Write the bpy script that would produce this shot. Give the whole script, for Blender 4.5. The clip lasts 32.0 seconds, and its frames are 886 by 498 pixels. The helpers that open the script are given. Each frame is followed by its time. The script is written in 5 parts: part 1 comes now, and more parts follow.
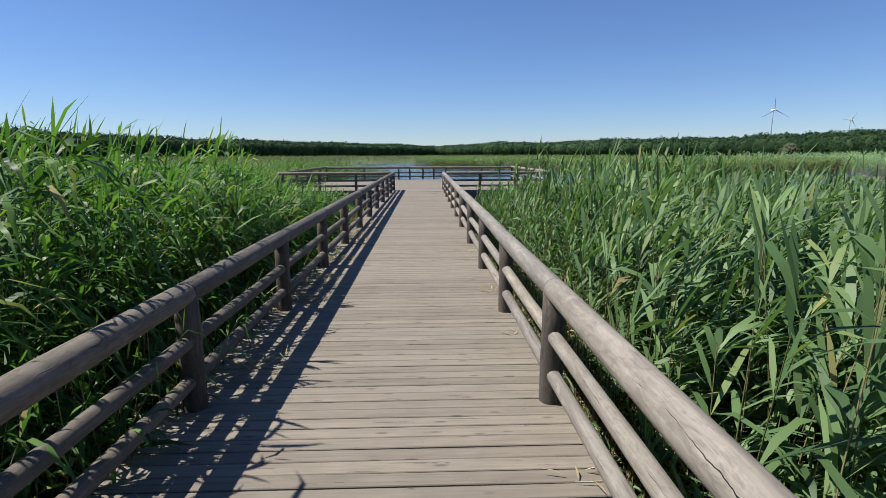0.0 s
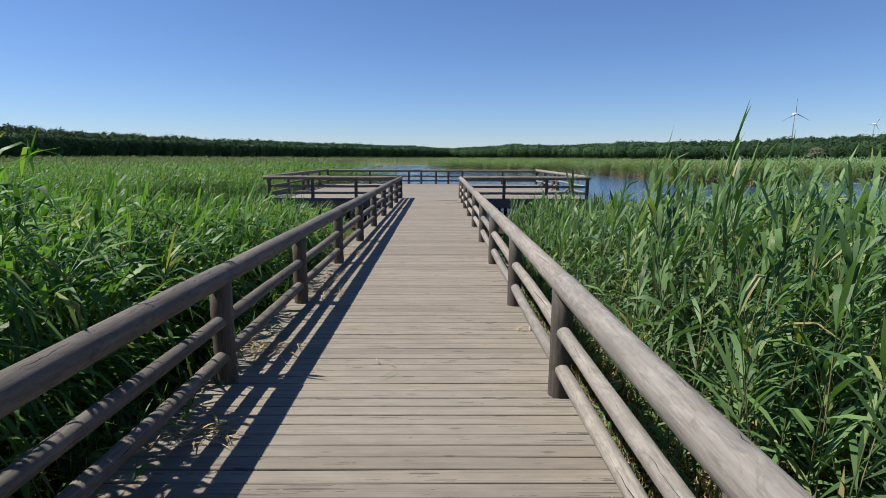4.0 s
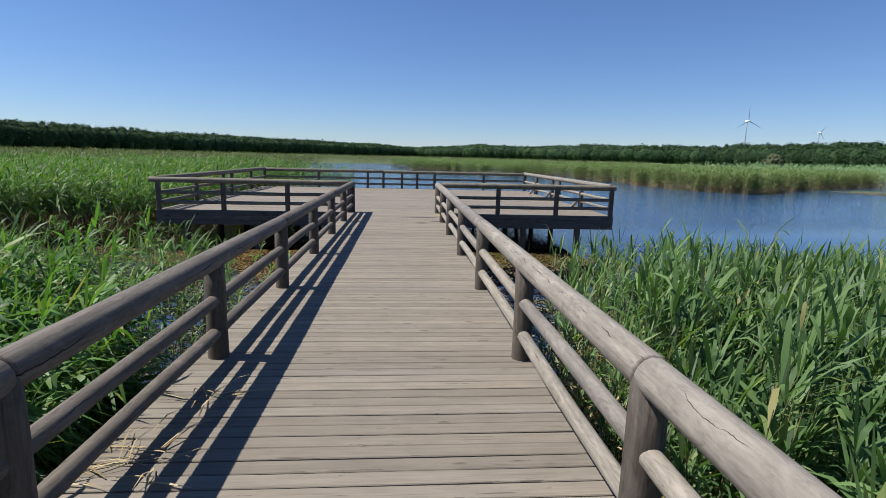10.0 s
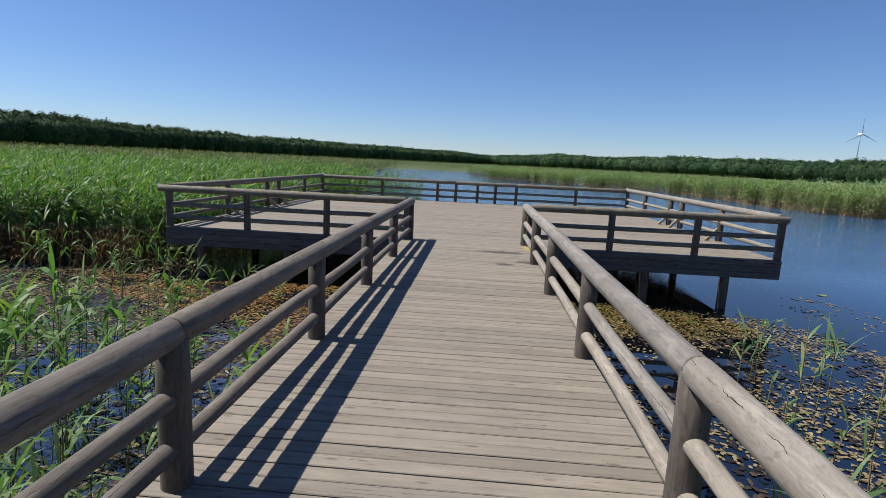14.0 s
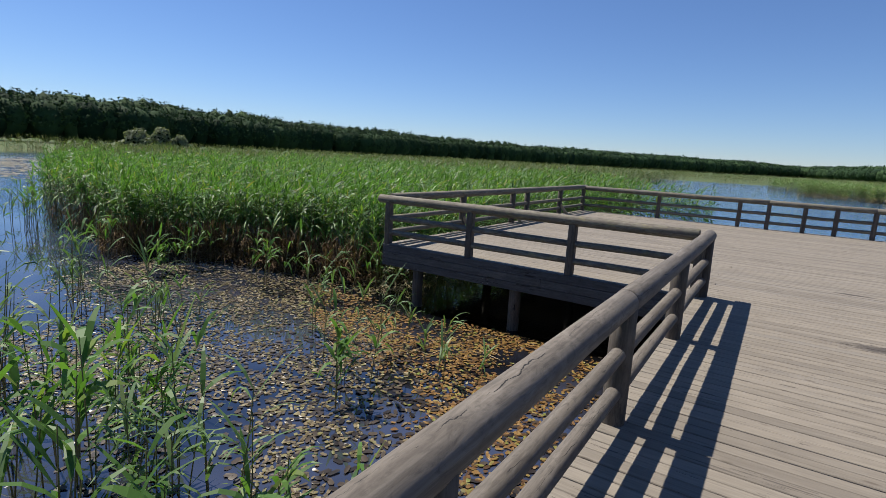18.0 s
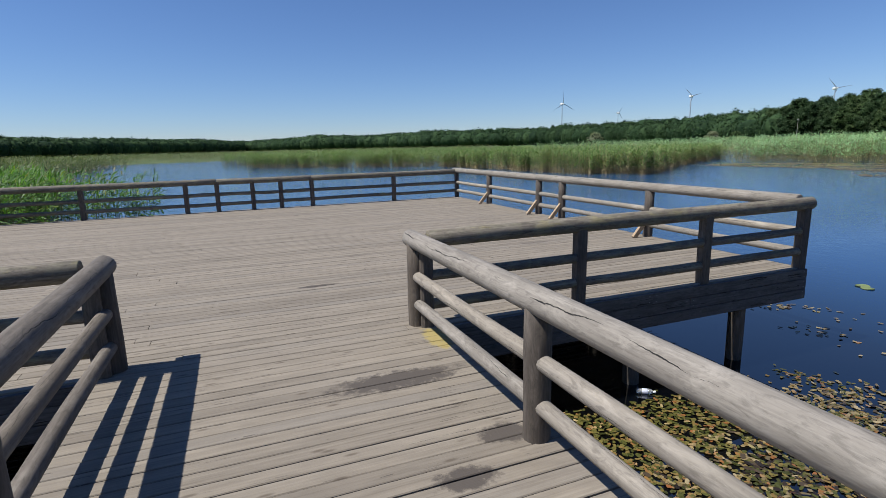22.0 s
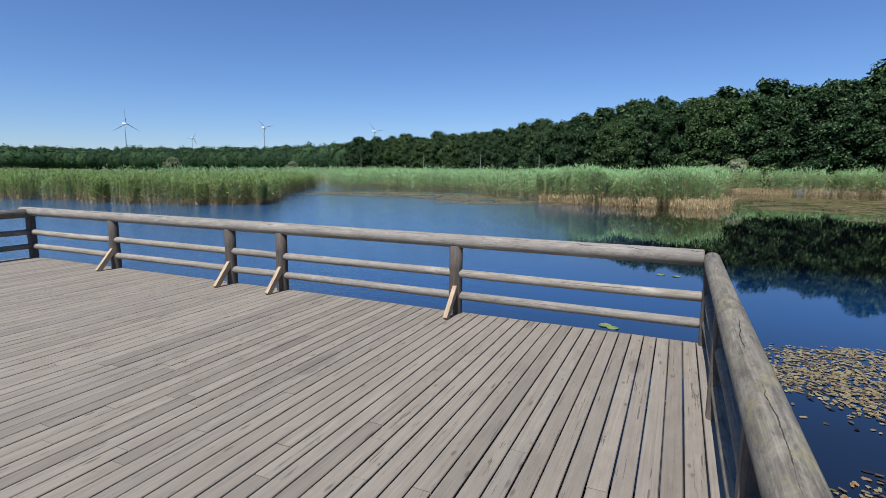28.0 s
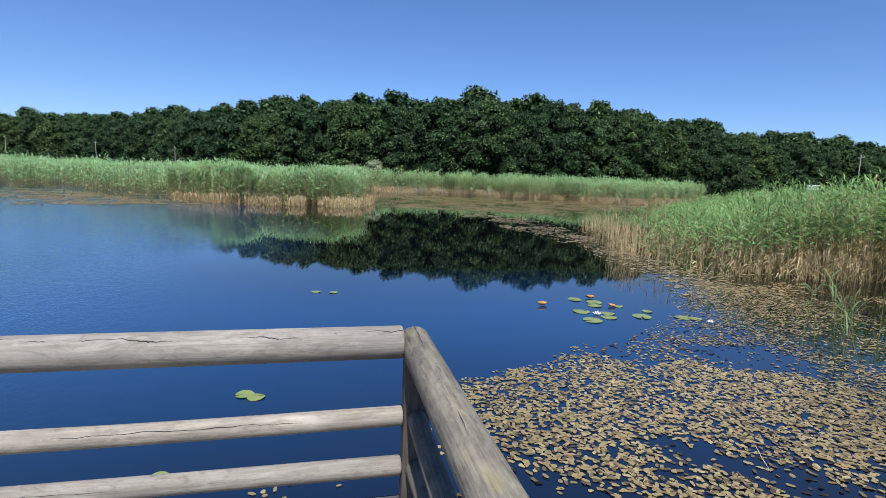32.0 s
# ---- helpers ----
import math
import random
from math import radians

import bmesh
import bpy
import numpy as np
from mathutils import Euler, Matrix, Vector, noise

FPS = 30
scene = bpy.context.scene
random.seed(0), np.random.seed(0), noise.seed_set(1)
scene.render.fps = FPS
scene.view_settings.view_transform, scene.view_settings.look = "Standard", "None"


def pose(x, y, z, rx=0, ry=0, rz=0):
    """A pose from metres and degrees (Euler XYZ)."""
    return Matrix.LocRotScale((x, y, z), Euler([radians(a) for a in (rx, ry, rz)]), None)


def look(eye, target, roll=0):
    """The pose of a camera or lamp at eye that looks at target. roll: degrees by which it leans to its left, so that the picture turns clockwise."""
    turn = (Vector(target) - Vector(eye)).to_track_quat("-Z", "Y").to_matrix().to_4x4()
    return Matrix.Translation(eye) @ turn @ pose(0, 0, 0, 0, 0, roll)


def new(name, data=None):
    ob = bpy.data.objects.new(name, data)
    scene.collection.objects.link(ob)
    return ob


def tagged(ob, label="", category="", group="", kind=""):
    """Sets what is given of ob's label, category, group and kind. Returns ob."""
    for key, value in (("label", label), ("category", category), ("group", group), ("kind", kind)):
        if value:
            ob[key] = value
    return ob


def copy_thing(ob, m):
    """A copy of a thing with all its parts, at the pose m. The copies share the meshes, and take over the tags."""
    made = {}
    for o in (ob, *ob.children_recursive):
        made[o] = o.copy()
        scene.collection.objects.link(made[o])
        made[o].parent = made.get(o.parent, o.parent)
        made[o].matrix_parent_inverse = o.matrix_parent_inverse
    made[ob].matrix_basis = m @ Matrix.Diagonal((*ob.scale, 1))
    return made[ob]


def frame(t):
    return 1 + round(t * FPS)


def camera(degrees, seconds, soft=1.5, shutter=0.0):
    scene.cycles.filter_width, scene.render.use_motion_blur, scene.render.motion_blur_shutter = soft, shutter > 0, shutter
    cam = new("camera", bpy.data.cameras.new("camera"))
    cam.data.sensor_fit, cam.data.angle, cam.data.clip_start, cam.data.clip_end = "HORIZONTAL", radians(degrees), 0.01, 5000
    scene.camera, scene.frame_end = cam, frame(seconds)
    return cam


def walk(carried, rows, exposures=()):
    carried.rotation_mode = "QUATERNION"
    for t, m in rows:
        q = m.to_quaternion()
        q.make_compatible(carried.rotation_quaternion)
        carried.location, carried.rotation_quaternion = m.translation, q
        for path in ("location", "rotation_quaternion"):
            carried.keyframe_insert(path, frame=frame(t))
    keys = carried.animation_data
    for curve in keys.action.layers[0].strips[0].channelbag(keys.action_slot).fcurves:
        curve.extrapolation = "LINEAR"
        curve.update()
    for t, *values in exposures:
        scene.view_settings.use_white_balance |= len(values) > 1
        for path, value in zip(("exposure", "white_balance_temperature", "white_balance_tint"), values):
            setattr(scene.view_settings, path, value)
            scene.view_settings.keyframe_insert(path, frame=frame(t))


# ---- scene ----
cam = camera(81.3, 32.0, 0.6)
PATH = [
    (0, (0.589, -0.102, 1.8), (0.652, 1.864, 1.44), -0.2),
    (0.5, (0.528, 0.445, 1.794), (0.578, 2.417, 1.462), -1.1),
    (1, (0.497, 0.964, 1.779), (0.515, 2.941, 1.472), -1.8),
    (1.5, (0.523, 1.494, 1.782), (0.556, 3.473, 1.494), -1.9),
    (2, (0.491, 2.032, 1.796), (0.539, 4.009, 1.499), -1.7),
    (2.5, (0.485, 2.573, 1.804), (0.485, 4.545, 1.472), -0.7),
    (3, (0.543, 3.096, 1.764), (0.529, 5.067, 1.429), -0.5),
    (3.5, (0.577, 3.727, 1.762), (0.588, 5.696, 1.416), -0.1),
    (5.5, (0.616, 6.061, 1.77), (0.616, 8.029, 1.414), 1.1),
    (6, (0.54, 6.617, 1.763), (0.557, 8.587, 1.419), 1.2),
    (6.5, (0.487, 7.168, 1.748), (0.437, 9.138, 1.403), 2.2),
    (7, (0.45, 7.682, 1.73), (0.349, 9.651, 1.393), 2.3),
    (7.5, (0.419, 8.209, 1.741), (0.311, 10.18, 1.415), 2.0),
    (8, (0.502, 8.734, 1.761), (0.394, 10.706, 1.45), 2.3),
    (8.5, (0.57, 9.274, 1.749), (0.511, 11.247, 1.427), 1.8),
    (9, (0.57, 9.829, 1.757), (0.548, 11.802, 1.425), 1.7),
    (9.5, (0.546, 10.381, 1.742), (0.596, 12.352, 1.407), 1.8),
    (10, (0.459, 10.901, 1.725), (0.613, 12.863, 1.372), 1.4),
    (10.5, (0.476, 11.391, 1.735), (0.648, 13.347, 1.355), 2.1),
    (11, (0.506, 11.959, 1.751), (0.658, 13.918, 1.377), 2.5),
    (11.5, (0.479, 12.518, 1.765), (0.547, 14.486, 1.418), 2.3),
    (12, (0.487, 13.085, 1.771), (0.415, 15.055, 1.432), 2.2),
    (12.5, (0.488, 13.631, 1.766), (0.378, 15.598, 1.418), 2.6),
    (13, (0.508, 14.151, 1.767), (0.381, 16.114, 1.404), 2.8),
    (13.5, (0.489, 14.664, 1.776), (0.396, 16.635, 1.449), 3.0),
    (15.5, (0.046, 16.546, 1.717), (-0.407, 18.458, 1.34), 0.3),
    (16, (-0.058, 17.017, 1.714), (-0.654, 18.89, 1.346), -0.0),
    (16.5, (-0.125, 17.488, 1.728), (-0.915, 19.294, 1.389), 0.9),
    (17, (-0.257, 17.916, 1.716), (-1.177, 19.663, 1.394), 2.1),
    (17.5, (-0.311, 18.336, 1.72), (-1.348, 20.012, 1.38), 3.0),
    (18, (-0.341, 18.759, 1.735), (-1.406, 20.415, 1.384), 3.2),
    (18.5, (-0.408, 19.184, 1.736), (-1.359, 20.911, 1.399), 2.6),
    (19, (-0.39, 19.631, 1.736), (-1.236, 21.415, 1.417), 1.6),
    (19.5, (-0.438, 20.087, 1.75), (-1.204, 21.908, 1.441), 1.1),
    (20, (-0.535, 20.542, 1.743), (-1.24, 22.392, 1.455), 0.5),
    (20.5, (-0.527, 20.969, 1.76), (-1.208, 22.83, 1.491), -0.1),
    (21, (-0.434, 21.383, 1.783), (-0.912, 23.305, 1.501), -0.6),
    (21.5, (-0.246, 21.776, 1.75), (-0.134, 23.743, 1.403), -1.5),
    (22, (-0.035, 22.06, 1.736), (0.681, 23.886, 1.343), -1.4),
    (22.5, (0.213, 22.425, 1.73), (1.295, 24.058, 1.324), -1.1),
    (23, (0.353, 22.845, 1.722), (1.714, 24.257, 1.331), -1.2),
    (23.5, (0.497, 23.27, 1.744), (1.989, 24.54, 1.342), -0.6),
    (24, (0.626, 23.7, 1.77), (2.143, 24.948, 1.39), 0.8),
    (24.5, (0.637, 24.181, 1.762), (2.142, 25.449, 1.393), 1.4),
    (25, (0.663, 24.616, 1.71), (2.103, 25.958, 1.336), 1.8),
    (25.5, (0.736, 25.104, 1.687), (2.12, 26.503, 1.314), 2.0),
    (27.5, (0.952, 26.661, 1.741), (2.565, 27.803, 1.432), 1.2),
    (28, (1.165, 27.000, 1.759), (2.965, 27.816, 1.456), 0.5),
    (28.5, (1.438, 27.099, 1.819), (3.365, 27.532, 1.502), 1.2),
    (29, (1.796, 27.284, 1.841), (3.771, 27.344, 1.528), 2.0),
    (29.5, (2.163, 27.403, 1.841), (4.127, 27.185, 1.532), 1.4),
    (30, (2.573, 27.404, 1.819), (4.524, 27.075, 1.524), 1.5),
    (30.5, (3.038, 27.304, 1.823), (4.984, 26.933, 1.550), 1.4),
    (31, (3.568, 27.291, 1.792), (5.499, 26.841, 1.532), 1.2),
    (31.5, (3.964, 27.180, 1.793), (5.905, 26.780, 1.516), 1.8),
    (32, (4.404, 27.118, 1.759), (6.332, 26.669, 1.476), 2.4),
]
walk(cam, [(t, look(eye, target, roll)) for t, eye, target, roll in PATH], [(0, 0.6, 6150, 10), (9, 0.53, 6130, 10), (20, 0.5, 6250, 10), (22, 0.42, 6050, 10), (24, 0.59, 5850, 10), (28, 0.5, 5800, 10), (30, 0.68, 5800, 10), (32, 0.72, 5800, 10)])

# ---- world, sun and light ----
SUN_EL, SUN_AZ = 58.0, 277.0          # degrees; azimuth clockwise from +y: the sun stands over -x
world = bpy.data.worlds.new("sky")
scene.world = world
world.use_nodes = True
wn, wl = world.node_tree.nodes, world.node_tree.links
sky = wn.new("ShaderNodeTexSky")
sky.sky_type, sky.sun_disc = "NISHITA", False
sky.sun_elevation, sky.sun_rotation = radians(SUN_EL), radians(SUN_AZ)
sky.air_density, sky.dust_density, sky.ozone_density, sky.altitude = 1.0, 0.0, 5.5, 300
tint = wn.new("ShaderNodeMix")
tint.data_type, tint.blend_type = "RGBA", "MULTIPLY"
tint.inputs["Factor"].default_value = 1.0
tint.inputs["B"].default_value = (0.94, 1.0, 1.175, 1)
wl.new(sky.outputs[0], tint.inputs["A"])
wl.new(tint.outputs["Result"], wn["Background"].inputs[0])
wn["Background"].inputs[1].default_value = 0.063
sun = new("sun", bpy.data.lights.new("sun", "SUN"))
sun.data.energy, sun.data.angle, sun.data.color = 4.75, radians(0.55), (1.0, 0.92, 0.80)
sun_way = Vector((-math.sin(radians(SUN_AZ)) * math.cos(radians(SUN_EL)), -math.cos(radians(SUN_AZ)) * math.cos(radians(SUN_EL)), -math.sin(radians(SUN_EL))))
sun.matrix_world = look((-10, 0, 16), Vector((-10, 0, 16)) + sun_way)

# ---- materials ----
WATER_Z = -1.15


class Mat:
    """A node material under construction: small helpers round one Principled shader."""

    def __init__(self, name, rough=0.7, metal=0.0):
        self.m = bpy.data.materials.new(name)
        self.m.use_nodes = True
        self.t = self.m.node_tree
        self.p = self.t.nodes["Principled BSDF"]
        self.p.inputs["Roughness"].default_value = rough
        self.p.inputs["Metallic"].default_value = metal

    def node(self, kind, **values):
        n = self.t.nodes.new(kind)
        for key, v in values.items():
            n.inputs[key.replace("_", " ")].default_value = v
        return n

    def link(self, a, b):
        self.t.links.new(a, b)

    def coords(self, scale=(1, 1, 1), shift=True, kind="Object"):
        tc = self.node("ShaderNodeTexCoord")
        mp = self.node("ShaderNodeMapping", Scale=scale)
        self.link(tc.outputs[kind], mp.inputs["Vector"])
        if shift:
            oi = self.node("ShaderNodeObjectInfo")
            mul = self.t.nodes.new("ShaderNodeMath")
            mul.operation = "MULTIPLY"
            mul.inputs[1].default_value = 97.0
            self.link(oi.outputs["Random"], mul.inputs[0])
            self.link(mul.outputs[0], mp.inputs["Location"])
        return mp.outputs[0]

    def noise(self, vec, scale, detail=4.0, rough=0.55, warp=0.0):
        n = self.node("ShaderNodeTexNoise", Scale=scale, Detail=detail, Roughness=rough, Distortion=warp)
        self.link(vec, n.inputs["Vector"])
        return n.outputs["Fac"]

    def ramp(self, fac, stops):
        r = self.t.nodes.new("ShaderNodeValToRGB")
        els = r.color_ramp.elements
        els[0].position, els[0].color = stops[0][0], (*stops[0][1], 1)
        els[1].position, els[1].color = stops[-1][0], (*stops[-1][1], 1)
        for pos, col in stops[1:-1]:
            els.new(pos).color = (*col, 1)
        self.link(fac, r.inputs[0])
        return r.outputs[0]

    def mix(self, fac, a, b, mode="MIX"):
        m = self.t.nodes.new("ShaderNodeMix")
        m.data_type, m.blend_type = "RGBA", mode
        for v, s in ((fac, m.inputs["Factor"]), (a, m.inputs["A"]), (b, m.inputs["B"])):
            if isinstance(v, (int, float)):
                s.default_value = v
            elif isinstance(v, tuple):
                s.default_value = (*v, 1)
            else:
                self.link(v, s)
        return m.outputs["Result"]

    def math(self, op, a, b):
        m = self.t.nodes.new("ShaderNodeMath")
        m.operation = op
        for v, s in ((a, m.inputs[0]), (b, m.inputs[1])):
            if isinstance(v, (int, float)):
                s.default_value = v
            else:
                self.link(v, s)
        return m.outputs[0]

    def color(self, out):
        self.link(out, self.p.inputs["Base Color"])
        return self

    def bump(self, height, strength, distance=0.01):
        b = self.node("ShaderNodeBump", Strength=strength, Distance=distance)
        self.link(height, b.inputs["Height"])
        self.link(b.outputs[0], self.p.inputs["Normal"])
        return self


def g(v):
    return (v, v, v)


def weathered_wood(name, dark, light, grey, along=1.6, across=42, cracks=0.6, stain=0.5, grooves=False, lichen=0.0, checks=False):
    """Sun-bleached softwood with its grain along local x."""
    w = Mat(name, 0.82)
    v = w.coords((along, across, across))
    broad = w.coords((0.9, 5, 5))
    grain = w.noise(v, 1.0, 6, 0.65, 1.1)
    fine = w.noise(w.coords((along * 2.2, across * 2.6, across * 2.6)), 1.0, 4, 0.6, 0.8)
    grain = w.math("ADD", w.math("MULTIPLY", grain, 0.62), w.math("MULTIPLY", fine, 0.38))
    col = w.ramp(grain, [(0.34, dark), (0.5, light), (0.66, grey)])
    # swirling grain and bleached, flaking patches
    swirl = w.noise(w.coords((5.0, 16, 16)), 1.0, 6, 0.68, 2.4)
    col = w.mix(w.ramp(swirl, [(0.36, g(0.55)), (0.5, g(0))]), col, tuple(c * 0.62 for c in dark))
    col = w.mix(w.ramp(w.noise(w.coords((3.2, 9, 9)), 1.3, 6, 0.7, 0.8), [(0.5, g(0)), (0.68, g(0.55))]), col, tuple(min(1.0, c * 1.22) for c in grey))
    blot = w.noise(broad, 1.6, 5, 0.65)
    col = w.mix(w.ramp(blot, [(0.35, g(0)), (0.75, g(stain))]), col, tuple(c * 0.55 for c in light), "MIX")
    oi = w.node("ShaderNodeObjectInfo")
    tone = w.ramp(oi.outputs["Random"], [(0.0, (0.80, 0.80, 0.82)), (0.5, (1, 1, 1)), (1.0, (1.1, 1.07, 1.02))])
    col = w.mix(1.0, col, tone, "MULTIPLY")
    if checks:
        # long drying checks that run with the log, at two places round it
        tc = w.node("ShaderNodeTexCoord")
        sp = w.node("ShaderNodeSeparateXYZ")
        w.link(tc.outputs["Object"], sp.inputs[0])
        ang = w.math("ARCTAN2", sp.outputs[2], sp.outputs[1])
        crack = None
        for base, wide, seed in ((0.4, 0.05, 1.1), (2.3, 0.035, 1.7), (-1.7, 0.045, 2.3)):
            wob = w.math("MULTIPLY", w.math("SUBTRACT", w.noise(w.coords((seed * 1.4, 0, 0)), 1.0, 5, 0.62), 0.5), 1.5)
            off = w.math("ABSOLUTE", w.math("SUBTRACT", w.math("SUBTRACT", ang, base), wob), 0)
            open_ = w.math("MULTIPLY", w.math("SUBTRACT", w.noise(w.coords((seed * 1.3, 0.2, 0.2)), 1.3, 3), 0.47), wide * 5)
            one = w.math("LESS_THAN", off, open_)
            crack = one if crack is None else w.math("MAXIMUM", crack, one)
    else:
        split = w.noise(w.coords((0.8, 30, 30)), 1.0, 2, 0.5, 0.3)
        line = w.math("LESS_THAN", w.math("ABSOLUTE", w.math("SUBTRACT", split, 0.5), 0), 0.022)
        where = w.math("GREATER_THAN", w.noise(w.coords((1.1, 5, 5)), 1.7, 3), 1.0 - cracks)
        crack = w.math("MULTIPLY", line, where)
    col = w.mix(crack, col, (0.006, 0.005, 0.004))
    knot = w.node("ShaderNodeTexVoronoi", Scale=1.0)
    w.link(w.coords((1.1, 5, 5)), knot.inputs["Vector"])
    kd = knot.outputs["Distance"]
    kd = w.math("ADD", kd, w.math("MULTIPLY", w.math("SUBTRACT", swirl, 0.5), 0.07))
    rings = w.math("ABSOLUTE", w.math("SINE", w.math("MULTIPLY", kd, 48.0), 0), 0)
    spot = w.ramp(kd, [(0.05, g(0.75)), (0.16, g(0.0))])
    col = w.mix(w.math("MULTIPLY", spot, w.ramp(rings, [(0.2, g(1)), (0.8, g(0.2))])), col, tuple(c * 0.42 for c in light))
    if lichen:
        spots = w.noise(w.coords((3.0, 6, 6)), 2.4, 7, 0.75)
        col = w.mix(w.ramp(spots, [(0.46, g(0)), (0.62, g(lichen))]), col, (0.30, 0.29, 0.19))
        col = w.mix(w.ramp(w.noise(w.coords((1.6, 4, 4)), 2.0, 7, 0.75), [(0.54, g(0)), (0.62, g(lichen))]), col, (0.30, 0.26, 0.09))
    w.color(col)
    h = w.mix(crack, w.mix(0.4, grain, swirl), (0, 0, 0))
    if grooves:
        tc = w.node("ShaderNodeTexCoord")
        sep = w.node("ShaderNodeSeparateXYZ")
        w.link(tc.outputs["Object"], sep.inputs[0])
        wave = w.math("ABSOLUTE", w.math("SINE", w.math("MULTIPLY", sep.outputs[1], 300.0), 0), 0)
        h = w.mix(0.35, h, wave)
    return w.bump(h, 0.55, 0.006).m


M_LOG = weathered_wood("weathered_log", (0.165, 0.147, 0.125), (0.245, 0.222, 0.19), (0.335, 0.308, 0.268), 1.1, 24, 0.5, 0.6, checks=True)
# darker copy of the log: the left rail's shaded side is in the colour
M_SHADELOG = weathered_wood("shade_toned_log", (0.075, 0.063, 0.052), (0.135, 0.116, 0.096), (0.205, 0.182, 0.155), 1.1, 24, 0.5, 0.6, checks=True)
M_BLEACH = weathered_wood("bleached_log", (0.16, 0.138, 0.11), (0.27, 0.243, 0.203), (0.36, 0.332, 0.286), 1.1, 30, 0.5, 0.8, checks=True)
# age and lichen, with the rails' shade also put into the dark tones
M_OLDLOG = weathered_wood("old_lichened_shade_log", (0.05, 0.043, 0.035), (0.142, 0.125, 0.102), (0.255, 0.23, 0.194), 1.1, 36, 0.5, 0.6, lichen=0.3, checks=True)
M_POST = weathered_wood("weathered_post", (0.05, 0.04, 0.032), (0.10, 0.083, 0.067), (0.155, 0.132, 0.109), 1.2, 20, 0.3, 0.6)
# grey boards; the shade on the platform's edge is partly in this colour
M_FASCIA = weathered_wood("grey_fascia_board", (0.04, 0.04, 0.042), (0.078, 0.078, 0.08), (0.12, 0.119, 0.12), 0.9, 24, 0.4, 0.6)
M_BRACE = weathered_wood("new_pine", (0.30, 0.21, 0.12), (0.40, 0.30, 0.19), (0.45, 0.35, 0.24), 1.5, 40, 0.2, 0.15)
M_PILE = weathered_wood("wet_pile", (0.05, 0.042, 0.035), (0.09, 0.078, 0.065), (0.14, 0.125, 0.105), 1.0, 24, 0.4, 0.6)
M_BEARER = weathered_wood("dark_bearer", (0.05, 0.042, 0.035), (0.08, 0.07, 0.06), (0.11, 0.10, 0.085), 1.0, 24, 0.4, 0.6)


def deck_wood():
    """Deck boards: bleached grey softwood with dark splits, damp patches and yellow lichen at fixed places."""
    w = Mat("weathered_deck_board", 0.85)
    grain = w.noise(w.coords((1.0, 55, 55)), 1.0, 6, 0.7, 0.35)
    col = w.ramp(grain, [(0.27, (0.15, 0.129, 0.101)), (0.42, (0.204, 0.177, 0.142)), (0.58, (0.231, 0.203, 0.164)), (0.78, (0.272, 0.242, 0.20))])
    oi = w.node("ShaderNodeObjectInfo")
    tone = w.ramp(oi.outputs["Random"], [(0.0, (0.80, 0.79, 0.78)), (0.4, (0.97, 0.96, 0.94)), (0.8, (1.06, 1.05, 1.03)), (1.0, (0.9, 0.91, 0.93))])
    col = w.mix(1.0, col, tone, "MULTIPLY")
    geo = w.node("ShaderNodeNewGeometry")
    pos = geo.outputs["Position"]
    # soft mottling, then worn grey streaks over several boards
    mott = w.ramp(w.noise(w.coords((2.2, 7, 7)), 1.6, 5, 0.65), [(0.3, g(0.88)), (0.7, g(1.1))])
    col = w.mix(1.0, col, mott, "MULTIPLY")
    mp = w.node("ShaderNodeMapping", Scale=(0.8, 2.4, 1))
    w.link(pos, mp.inputs["Vector"])
    col = w.mix(w.ramp(w.noise(mp.outputs[0], 1.0, 6, 0.7), [(0.50, g(0)), (0.72, g(0.35))]), col, (0.12, 0.10, 0.08))
    # splits along the grain
    split = w.noise(w.coords((1.3, 75, 75)), 1.0, 3, 0.6, 0.25)
    where = w.noise(w.coords((1.6, 7, 7)), 1.3, 4, 0.65)
    crack = w.math("MULTIPLY", w.math("LESS_THAN", split, 0.40), w.math("GREATER_THAN", where, 0.57))
    col = w.mix(w.math("MULTIPLY", crack, 0.8), col, (0.07, 0.058, 0.048))
    knot = w.node("ShaderNodeTexVoronoi", Scale=1.0)
    w.link(w.coords((2.6, 9, 9)), knot.inputs["Vector"])
    col = w.mix(w.ramp(knot.outputs["Distance"], [(0.06, g(0.75)), (0.15, g(0))]), col, (0.085, 0.066, 0.048))
    sp = w.node("ShaderNodeSeparateXYZ")
    w.link(pos, sp.inputs[0])
    rag = w.math("MULTIPLY", w.math("SUBTRACT", w.noise(pos, 9.0, 6, 0.75), 0.5), 3.2)

    def patch(x, y, rx, ry, tint, force):
        nonlocal col
        dx = w.math("POWER", w.math("DIVIDE", w.math("SUBTRACT", sp.outputs[0], x), rx), 2)
        dy = w.math("POWER", w.math("DIVIDE", w.math("SUBTRACT", sp.outputs[1], y), ry), 2)
        col = w.mix(w.ramp(w.math("ADD", w.math("ADD", dx, dy), rag), [(0.45, g(force)), (1.0, g(0))]), col, tint)

    for x, y, rx, ry in ((0.95, 25.6, 0.55, 0.14), (1.36, 24.62, 0.2, 0.1), (0.95, 24.3, 0.2, 0.09), (0.8, 28.65, 0.3, 0.05)):
        patch(x, y, rx, ry * 1.25, (0.068, 0.057, 0.048), 0.95)
    for x, y, rx, ry in ((5.1, 30.5, 0.35, 0.09), (4.8, 29.9, 0.4, 0.1), (6.0, 27.25, 0.2, 0.07)):
        patch(x, y, rx, ry, (0.10, 0.085, 0.072), 0.5)
